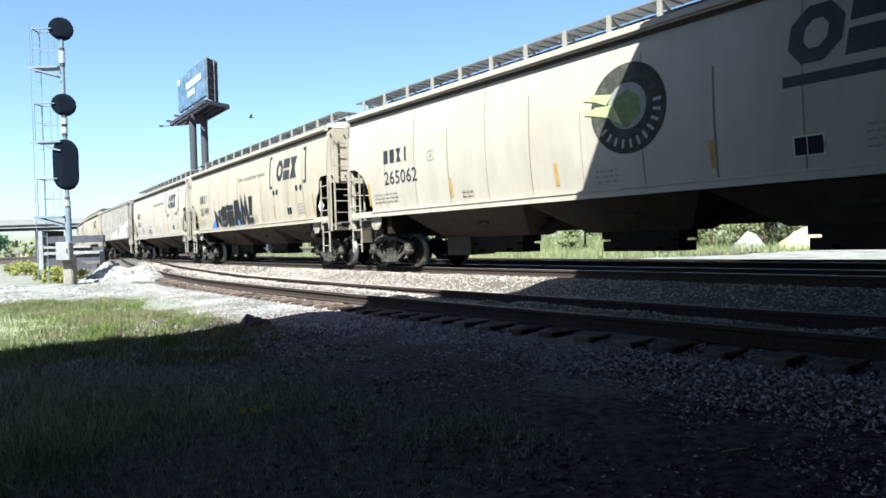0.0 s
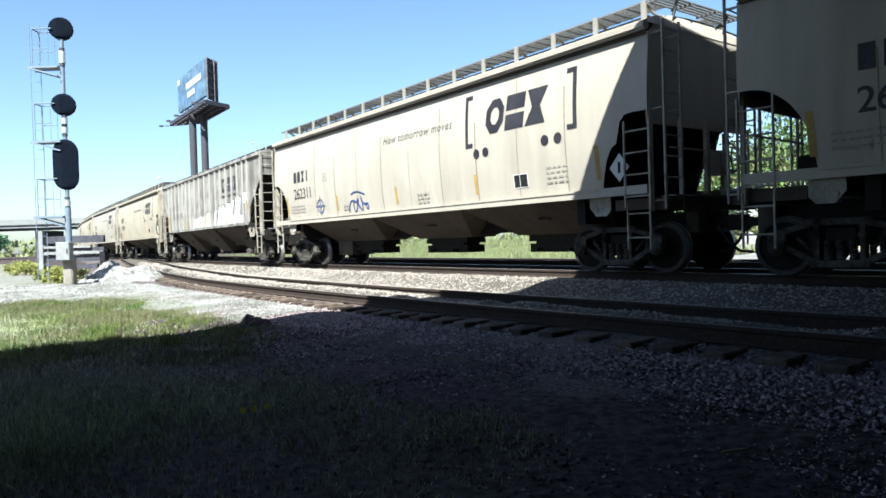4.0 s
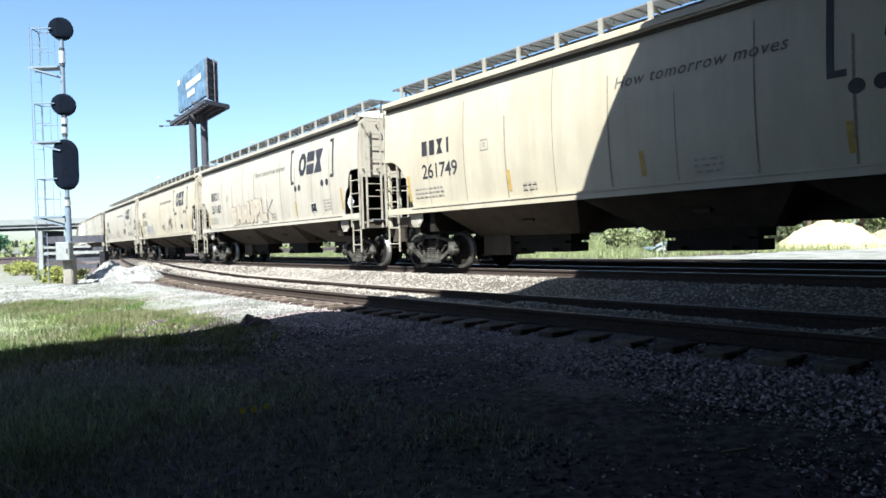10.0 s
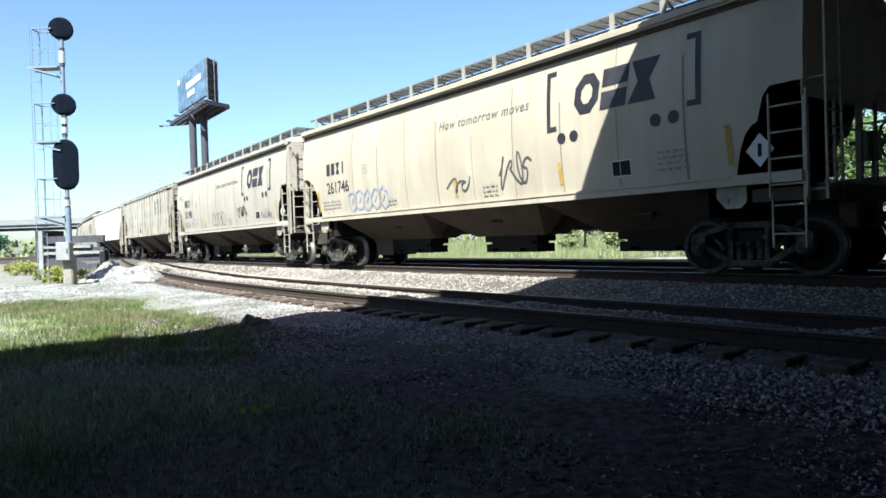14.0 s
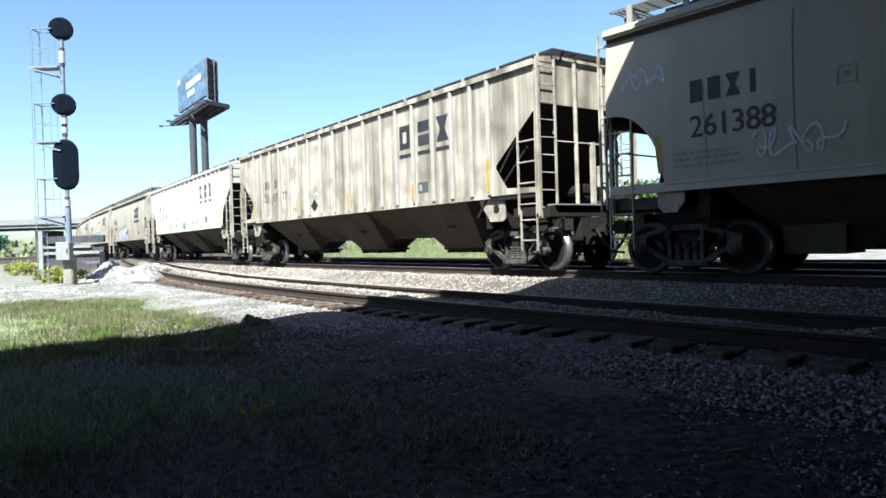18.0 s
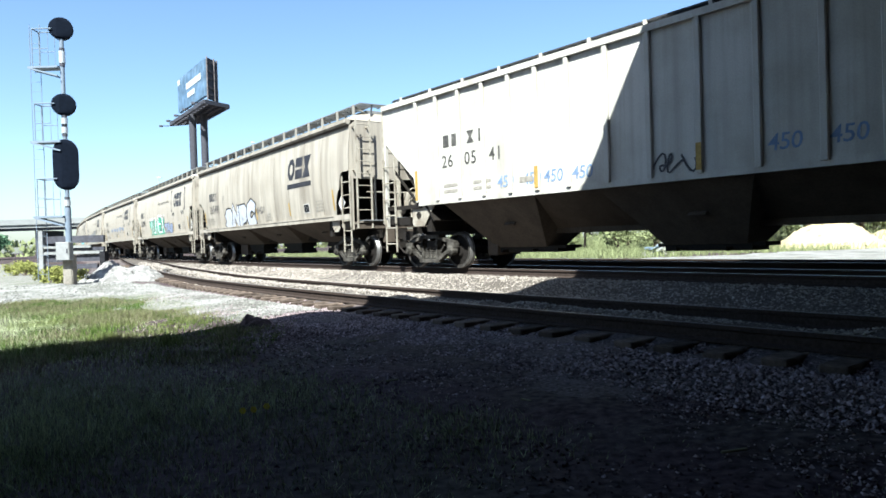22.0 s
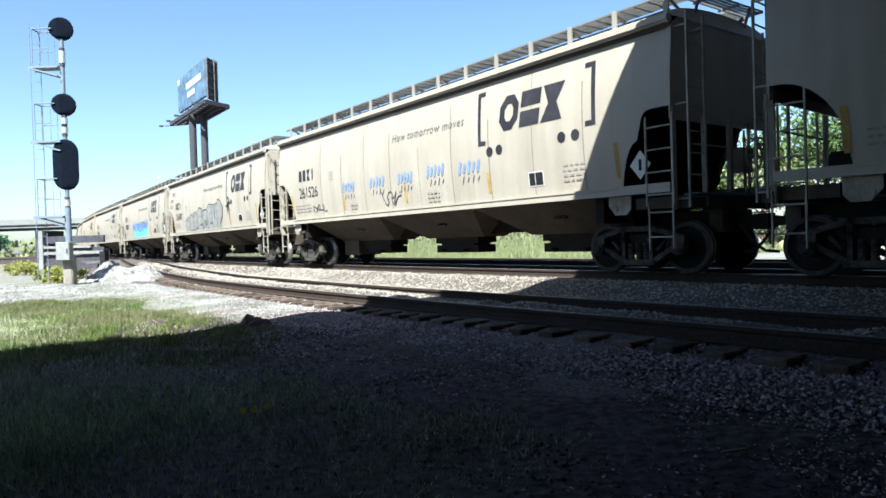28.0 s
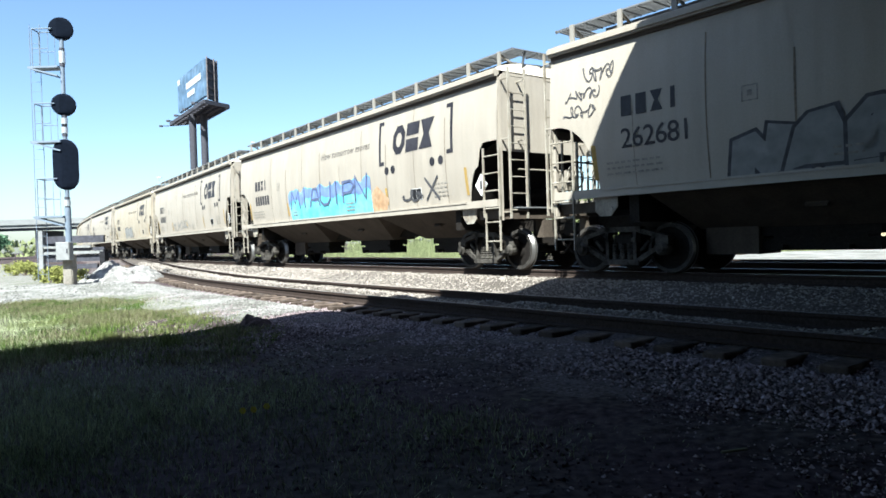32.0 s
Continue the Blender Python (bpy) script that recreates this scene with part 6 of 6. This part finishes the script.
# ---- the far billboard ----
def billboard():
    root = tagged(empty("billboard"), "tall blue and white two-sided billboard on two dark posts", "billboard")
    near, far, back = Vector((-24.6, 72.0, 0)), Vector((-30.9, 81.0, 0)), Vector((-23.9, 74.0, 0))
    n = Vector((0.25, 0.17, 0))
    for a, b in ((-28.2, 78.0), (-26.9, 78.0)):
        bm = bmesh.new()
        rod(bm, (a, b, -0.7), (a, b, 16.0), 0.40, 14)
        part("post", bm, DARK_STEEL, root)

    def panel(p, q, z0, z1, mat, name, n):
        bm = bmesh.new()
        slab(bm, ((p.x, p.y), (q.x, q.y), (q.x + n.x, q.y + n.y), (p.x + n.x, p.y + n.y)), lambda a, b, k: (a, b, z0 + k), z1 - z0)
        return part(name, bm, mat, root)

    panel(near, far, 16.75, 20.65, BOARD_BLUE, "panel", n)
    out = -n * 0.12
    for t0, t1, z0, z1 in ((0.12, 0.66, 18.75, 19.45), (0.35, 0.62, 17.75, 18.35), (0.9, 0.99, 19.9, 20.5)):
        panel(near.lerp(far, t0) + out, near.lerp(far, t1) + out, z0, z1, BOARD_WHITE, "white_field", n * 0.06)
    panel(near + n, back, 16.5, 20.8, DARK_STEEL, "back_panel", Vector((-0.2, 0.3, 0)))
    for k in range(5):
        p, q, z = near + n * 1.2, back + Vector((0.03, -0.05, 0)), 16.9 + k * 0.85
        bm = bmesh.new()
        beam(bm, (p.x, p.y, z), (q.x, q.y, z + 0.25 * (-1) ** k), 0.12, 0.2)
        part("lattice_bar", bm, RUST, root)
    for p in (near + n, near.lerp(back, 0.55) + n, back):
        bm = bmesh.new()
        beam(bm, (p.x, p.y - 0.1, 16.3), (p.x, p.y - 0.1, 20.9), 0.12, 0.12)
        part("lattice_post", bm, RUST, root)
    ring = [Vector(q) for q in ((-24.5, 71.4, 16.0), (-22.9, 74.4, 16.0), (-29.0, 83.0, 16.0), (-33.1, 84.0, 16.0))]
    for p, q in zip(ring, ring[1:] + ring[:1]):
        bm = bmesh.new()
        beam(bm, p, q, 0.22, 0.42)
        part("catwalk_edge", bm, DARK_STEEL, root)
    for k in range(1, 12):
        bm = bmesh.new()
        beam(bm, ring[0].lerp(ring[3], k / 12), ring[1].lerp(ring[2], k / 12), 0.34, 0.24)
        part("catwalk_bar", bm, DARK_STEEL, root)
    for k in (0.25, 0.5, 0.75):
        bm = bmesh.new()
        beam(bm, ring[0].lerp(ring[1], k), ring[3].lerp(ring[2], k), 0.30, 0.30)
        part("stringer", bm, DARK_STEEL, root)
    for k in range(5):
        p = Vector((-24.6, 71.2, 15.8)).lerp(Vector((-33.2, 83.8, 15.8)), k / 4)
        bm = bmesh.new()
        rod(bm, p, p + Vector((-0.7, -0.5, -0.1)), 0.05, 6)
        box(bm, p.x - 0.95, p.x - 0.6, p.y - 0.7, p.y - 0.4, 15.6, 15.8)
        part("lamp_arm", bm, DARK_STEEL, root)


def overpass():
    root = tagged(empty("overpass"), "far concrete road bridge on dark piers", "bridge")
    bm = bmesh.new()
    box(bm, -260, -20, 150, 162, 6.2, 7.2)
    part("deck", bm, CONCRETE, root)
    bm = bmesh.new()
    box(bm, -260, -20, 149.6, 150, 6.9, 8.1)
    part("parapet", bm, CONCRETE, root)
    bm = bmesh.new()
    box(bm, -260, -20, 150.6, 151.2, 5.6, 6.2)
    part("girder", bm, DARK_STEEL, root)
    for x in (-150, -120, -90, -40):
        bm = bmesh.new()
        box(bm, x - 1.0, x + 1.0, 152, 160, -0.7, 5.6)
        part("pier", bm, DARK_STEEL, root)


def utility_poles():
    for x, y, z in ((-35.2, 85, 9.8), (-23.4, 85, 13.8)):
        root = tagged(empty("street_pole", pose(x, y, -0.6)), "thin grey pole rising behind the train", "pole")
        bm = bmesh.new()
        rod(bm, (0, 0, 0), (0, 0, z + 0.6), 0.13, 8, 0.07)
        part("shaft", bm, WHITE_STEEL, root)
        bm = bmesh.new()
        box(bm, -0.15, 0.35, -0.1, 0.1, z + 0.35, z + 0.5)
        part("fitting", bm, WHITE_STEEL, root)


# ---- plants ----
def tree(x, y, h, seed, spread=0.42, leaf=0.20, count=1500, mat=None, label="leafy green tree beyond the tracks"):
    rng = np.random.default_rng(seed)
    root = tagged(empty("tree", pose(x, y, -0.65)), label, "tree")
    bm = bmesh.new()
    rod(bm, (0, 0, 0), (0.1, 0, h * 0.5), 0.05 + h * 0.016, 8, 0.03 + h * 0.008)
    tips = []
    for k in range(9):
        a = k * 2.4 + rng.uniform(-0.4, 0.4)
        z0 = h * rng.uniform(0.22, 0.5)
        r = h * spread * rng.uniform(0.45, 0.95)
        tip = (math.cos(a) * r, math.sin(a) * r, z0 + h * rng.uniform(0.12, 0.45))
        rod(bm, (0.05, 0, z0), tip, 0.02 + h * 0.006, 5, 0.015)
        tips.append(tip)
    tips += [(rng.normal(0, 0.1) * h, rng.normal(0, 0.1) * h, h * rng.uniform(0.7, 0.92)) for _ in range(4)]
    part("trunk", bm, BARK, root)
    c = np.array(tips)[rng.integers(0, len(tips), count)] + rng.normal(0, 1, (count, 3)) * np.array((0.12, 0.12, 0.085)) * h
    c[:, 2] = np.clip(c[:, 2], h * 0.08, h * 1.05)
    verts, faces = [], []
    for p in c:
        u = rng.normal(0, 1, 3)
        u /= np.linalg.norm(u)
        v = np.cross(u, rng.normal(0, 1, 3))
        v /= np.linalg.norm(v)
        s = leaf * rng.uniform(0.6, 1.5)
        n = len(verts)
        verts += [tuple(p - u * s), tuple(p + v * s * 0.5), tuple(p + u * s), tuple(p - v * s * 0.5)]
        faces.append((n, n + 1, n + 2, n + 3))
    crown = bulk("crown", verts, faces, mat or BUSH)
    crown.parent = root
    return root


def plants():
    rng = random.Random(8)
    spots = ((12.5, 60, 5.0), (15.5, 57, 5.6), (18.5, 55, 5.4), (20.5, 52, 6.4), (23.5, 50, 8.0), (25.6, 47.5, 10.4), (28.0, 49, 8.8), (30.8, 50, 10.0), (34.0, 51, 9.0), (37.5, 50, 10.5), (41.5, 52, 9.5), (46, 53, 11))
    for i, (x, y, h) in enumerate(spots):
        tree(x, y, h, 40 + i, 0.40, 0.16, 3000, BUSH if i % 4 else BUSH_LIGHT)
    for i in range(16):
        x = 10 + i * 2.4 + rng.uniform(-0.6, 0.6)
        tree(x, 50.5 + rng.uniform(-1.5, 1.5), rng.uniform(1.8, 3.0), 70 + i, 0.5, 0.10, 1600, BUSH_LIGHT, "low bright green bush beyond the tracks")
    for i, (x, y, h) in enumerate(((-104, 140, 6.0), (-98, 146, 6.6), (-92.5, 138, 5.2), (-110, 143, 7.0), (-118, 141, 6.4))):
        tree(x, y, h, 20 + i, 0.5, 0.32, 4200, BUSH_FAR, "far green tree by the road bridge")
    # far woods, too distant to count
    g = np.random.default_rng(3)
    verts, faces = [], []
    for _ in range(9000):
        x = g.uniform(-330, 420)
        y = 250 + g.uniform(-8, 8)
        top = 5.5 + 3.0 * noise.noise(Vector((x * 0.05, 0, 0))) + 1.5 * noise.noise(Vector((x * 0.3, 3, 0)))
        z = g.uniform(-0.8, top)
        s = g.uniform(0.5, 1.3)
        n = len(verts)
        a = g.uniform(0, 3.14)
        verts += [(x - s * math.cos(a), y - s * math.sin(a), z - s * 0.6), (x + s * math.cos(a), y + s * math.sin(a), z - s * 0.4), (x + g.normal(0, 0.3), y, z + s)]
        faces.append((n, n + 1, n + 2))
    tagged(bulk("far_woods", verts, faces, BUSH_LIGHT), "distant green woods along the horizon", "woods", kind="stuff")


def mound(name, label, cat, x, y, r0, r1, h, mat, seed, rough=0.12):
    """A heap with an uneven surface."""
    bm = bmesh.new()
    rings, n = 18, 60
    grid = []
    for i in range(rings + 1):
        k = i / rings
        row = []
        for j in range(n):
            t = 2 * math.pi * j / n
            px, py = math.cos(t) * r0 * k, math.sin(t) * r1 * k
            z = h * (1 - k * k) ** 1.2 * (1 + rough * noise.noise(Vector((px * 1.1 + seed, py * 1.1, 0)))) + h * 0.10 * noise.noise(Vector((px * 4 + seed, py * 4, 3))) + rough * 0.16 * noise.noise(Vector((px * 9, py * 9 + seed, 5))) - 0.12 * k
            wob = 1 + 0.12 * noise.noise(Vector((math.cos(t) * 1.5, math.sin(t) * 1.5, seed)))
            row.append(bm.verts.new((px * wob, py * wob, z)))
        grid.append(row)
    for A, B in zip(grid[1:], grid[2:]):
        for j in range(n):
            bm.faces.new((A[j], A[(j + 1) % n], B[(j + 1) % n], B[j]))
    bm.faces.new(grid[1])
    for v in grid[0]:
        bm.verts.remove(v)
    ob = new(name, mesh_of(name, bm, mat, mat is not WHITE_ROCK))
    ob.matrix_basis = pose(x, y, -0.62)
    tagged(ob, label, cat)


def far_yard():
    # white crushed-stone track beyond the rails
    verts, faces = [], []
    ss = steps((-70, 16, 1.2))
    offs = steps((-44, -8.5, 0.9))
    for s in ss:
        for o in offs:
            p = on_line(s, o)
            k = 1.0 if -43 < o < -9.5 and s < 12.5 + 0.2 * (o + 18) + 2.5 * noise.noise(Vector((o * 0.3, s * 0.2, 2))) else 0.0
            verts.append((p.x, p.y, -0.53 + 0.04 * noise.noise(p * 0.8) if k else -0.7))
    w = len(offs)
    faces = [(j * w + i, j * w + i + 1, (j + 1) * w + i + 1, (j + 1) * w + i) for j in range(len(ss) - 1) for i in range(w - 1)]
    tagged(bulk("gravel_road", verts, faces, CHALK, True), "bright crushed-stone service road beyond the tracks", "road", kind="structure")
    mound("sand_mound", "heap of yellow sand in the sun", "sand heap", 25.6, 45.0, 3.9, 3.4, 1.8, SAND, 1.0)
    mound("sand_mound", "low heap of yellow sand in the sun", "sand heap", 31.5, 46.0, 4.2, 3.2, 1.35, SAND, 4.0)
    mound("stone_mound", "heap of white crushed stone", "stone heap", 20.9, 46.5, 1.3, 1.3, 1.25, WHITE_ROCK, 2.0, 0.3)
    mound("stone_mound", "small heap of pale rubble among weeds", "stone heap", 13.2, 41.5, 1.3, 0.9, 0.55, WHITE_ROCK, 7.0, 0.5)
    rng = random.Random(4)
    for i in range(9):
        bm = bmesh.new()
        m = pose(13.6 + rng.uniform(-1.2, 1.2), 41.2 + rng.uniform(-0.6, 0.6), -0.25 + rng.uniform(0, 0.35), rng.uniform(-40, 40), rng.uniform(-40, 40), rng.uniform(0, 180))
        box(bm, -0.35, 0.35, -0.2, 0.2, -0.06, 0.06)
        bmesh.ops.bevel(bm, geom=list(bm.edges), offset=0.02, segments=1, affect="EDGES")
        ob = part("scrap_sheet", bm, CHAR if i % 3 else PALE_STEEL, at=m)
        tagged(ob, "bent blue and white scrap sheet on rubble", "scrap", "scrap on the rubble")


def left_apron():
    """Crushed stone on the sunny side: white along the near track and before the mast, grey further off. The shoulder's
    white is sunlight painted on ballast, begun near the shade's edge.
    """
    ss, offs = steps((-1.0, 30, 0.4), (30, 90, 2.5)), steps((6.1, 24, 0.4))
    verts, white = [], []
    for s in ss:
        for o in offs:
            p = on_line(s, o)
            k = noise.noise(Vector((p.x * 0.45, p.y * 0.45, 4)))
            k2 = noise.noise(Vector((p.x * 1.3, p.y * 1.3, 6)))
            lo = s < 2.6 + 2.0 * k + max(0.0, o - 7.6) * 4.0 if o < 10.0 else s < 10.4 + 1.0 * k
            lo = lo or o > 22 or o < 6.3
            z = max(base_z(p.x, p.y), bed_z(o, s) if o < 9.4 else -9)
            verts.append((p.x, p.y, z - 0.07 if lo else z + 0.022 + 0.02 * k + 0.015 * k2))
            white.append(o < 6.0 + (14 - s) * 0.13 + 0.5 * k2 if s < 10.4 else s < 17.0 + 2.0 * k2 and o < 11.0 + 2 * k and k2 > -0.28)
    w = len(offs)
    faces = [(j * w + i, j * w + i + 1, (j + 1) * w + i + 1, (j + 1) * w + i) for j in range(len(ss) - 1) for i in range(w - 1)]
    apron = bulk("gravel_apron", verts, faces, [GREY_GRAVEL, CHALK], True)
    apron.data.polygons.foreach_set("material_index", [1 if white[f[0]] else 0 for f in faces])
    tagged(apron, "sunlit white and grey crushed stone round the mast", "gravel", kind="structure")
    mound("stone_mound", "low heap of white stone beside the near track", "stone heap", -11.75, 24.6, 2.1, 1.6, 0.80, WHITE_ROCK, 12.0, 0.6)
    mound("stone_mound", "small heap of white stone beside the near track", "stone heap", -10.55, 23.9, 1.0, 0.8, 0.5, WHITE_ROCK, 17.0, 0.4)
    # soil-dark mound put where a shadowed hollow shows among the stones
    mound("earth_clod", "dark mound standing in for a shadowed hollow at the edge of the stones", "clod", -2.97, 10.45, 0.52, 0.50, 0.26, SOIL, 21.0, 0.5)
    for i, (x, y, h) in enumerate(((-22.0, 35.0, 0.95), (-20.6, 33.4, 0.95), (-19.5, 32.4, 0.85), (-14.3, 24.9, 0.8), (-13.75, 24.3, 0.8), (-13.2, 23.9, 0.7))):
        tree(x, y, h, 200 + i, 0.75, 0.045, 1500, WEED_YELLOW, "yellow-flowering weeds by the guard fence")


def small_things():
    # yellow flowers in the shaded grass
    rng = random.Random(2)
    for x, y in ((-1.50, 4.93), (-1.43, 4.96), (-1.36, 5.06)):
        root = tagged(empty("flower", pose(x, y, base_z(x, y) - 0.01)), "small yellow wild flower in the grass", "flower", "yellow wild flowers")
        bm = bmesh.new()
        rod(bm, (0, 0, 0), (0.01, 0, 0.13), 0.003, 5)
        part("stem", bm, GRASS, root)
        bm = bmesh.new()
        for k in range(6):
            t = k * 1.047
            slab(bm, ((0.004, -0.006), (0.018, -0.010), (0.026, 0), (0.018, 0.010), (0.004, 0.006)), lambda a, b, q: (a * math.cos(t) - b * math.sin(t) + 0.01, -0.004 - q, a * math.sin(t) + b * math.cos(t) + 0.135), 0.002)
        part("petals", bm, PETAL, root)
    # a few pale sticks and leaves on the soil
    for x, y, l, turn in ((1.62, 3.85, 0.16, 10), (-0.9, 8.2, 0.14, 20), (0.1, 4.6, 0.10, 60), (0.6, 5.2, 0.09, 140), (-0.5, 6.2, 0.12, 15), (0.9, 4.3, 0.07, 80)):
        bm = bmesh.new()
        beam(bm, (-l / 2, 0, 0.012), (l / 2, 0, 0.018), 0.02, 0.014)
        bmesh.ops.bevel(bm, geom=list(bm.edges), offset=0.004, segments=1, affect="EDGES")
        z = max(base_z(x, y), bed_z(-((x - 4.07) * 0.79 + (y - 14.0) * 0.613)))
        tagged(part("stick", bm, GRASS_DRY, at=pose(x, y, z, 0, 0, turn)), "short pale dry stick on the ground", "stick", "dry sticks")
    # dry weed stalks near the camera
    for x, y in ((-1.0, 4.3), (-0.85, 4.25), (0.2, 4.0), (-3.2, 9.8)):
        root = tagged(empty("weed", pose(x, y, base_z(x, y) - 0.02)), "thin dry weed stalk bending over", "weed", "weeds on the verge")
        bm = bmesh.new()
        for k in range(5):
            a, l = rng.uniform(0, 6.28), rng.uniform(0.14, 0.3)
            p = (0, 0, 0)
            for q in range(4):
                nx = (math.cos(a) * l * 0.25 * (q + 1) ** 1.3 * 0.5, math.sin(a) * l * 0.25 * (q + 1) ** 1.3 * 0.5, l * (1 - (1 - (q + 1) / 4) ** 2) * 0.8)
                rod(bm, p, nx, 0.0022, 4)
                p = nx
        part("stalk", bm, GRASS_DRY, root)


BIRDS = []


def bird(label):
    root = tagged(empty("bird"), label, "bird")
    bm = bmesh.new()
    lathe(bm, ((-0.16, 0.005), (-0.11, 0.035), (-0.02, 0.05), (0.08, 0.04), (0.13, 0.03), (0.17, 0.008)), (0, 0, 0), "x", 10)
    slab(bm, ((-0.24, -0.05), (-0.12, -0.02), (-0.12, 0.02), (-0.24, 0.05)), lambda a, b, k: (a, b, k), 0.008)
    part("body", bm, BIRD_GREY, root)
    for sy in (-1, 1):
        bm = bmesh.new()
        slab(bm, ((0.07, 0), (0.09, 0.16), (0.0, 0.34), (-0.05, 0.18), (-0.06, 0)), lambda a, b, k: (a, sy * (0.02 + b), k + 0.02 + b * 0.45), 0.01)
        part("wing", bm, BIRD_GREY, root)
    BIRDS.append(root)
    return root


ground_sheet()
ballast_bed()
road_bridge()
build_train()
signal_mast()
billboard()
overpass()
line_guard()
utility_poles()
plants()
far_yard()
left_apron()
small_things()
bird("grey bird flying over the train")
bird("dark bird gliding over the train")
bird("small dark bird in flight")
scatter_stones()
grass()
track("track_near", NEAR, -0.20, "empty railway track with rusty rails on wooden ties", -40, 57, 48, RAIL_WORN, True)
track("track_beyond", -4.25, 0.0, "railway track beyond the freight train", -40, 300, 20, RAIL_TOP)
track("track_far", 0.0, 0.0, "railway track under the passing freight train", -40, 300, 30, RAIL_TOP)


def motions():
    rows_t = [0.5 * i for i in range(65)]
    for car, mid, kind, number in TRAIN:
        walk(car, [(t, car_pose(mid - run(t))) for t in rows_t])
    # three birds cross the sky behind the train: seconds, x, z at 45 m
    for ob, turn, rows in zip(BIRDS, (185, 10, 200), (
            ((0.0, -4.2, 9.0), (5.0, -6.2, 9.1), (5.5, -7.1, 9.3), (6.0, -9.7, 8.9), (6.3, -10.6, 8.8), (7.2, -12.6, 6.4), (9.0, -13.0, -0.5), (32.0, -13.0, -0.5)),
            ((0.0, -5.5, 6.0), (4.6, -5.3, 8.0), (5.5, -4.45, 11.0), (5.9, -1.9, 10.6), (6.6, 2.0, 8.0), (8.4, 4.0, -0.5), (32.0, 4.0, -0.5)),
            ((0.0, -12.4, 9.2), (1.0, -13.9, 8.2), (2.0, -15.0, 5.5), (4.0, -15.5, -0.5), (32.0, -15.5, -0.5)))):
        walk(ob, [(t, pose(x, 45, z, 0, 0, turn)) for t, x, z in rows])
    ticks = [2 * i / FPS for i in range(481)]
    turns = [(t, -math.degrees(run(t) / 0.457)) for t in ticks]
    for car, mid, kind, number in TRAIN:
        for ws in [o for o in car.children_recursive if o.name.startswith("wheelset")]:
            at = ws.matrix_basis.translation.copy()
            walk(ws, [(t, pose(at.x, at.y, at.z, 0, -a, 0)) for t, a in turns])


motions()
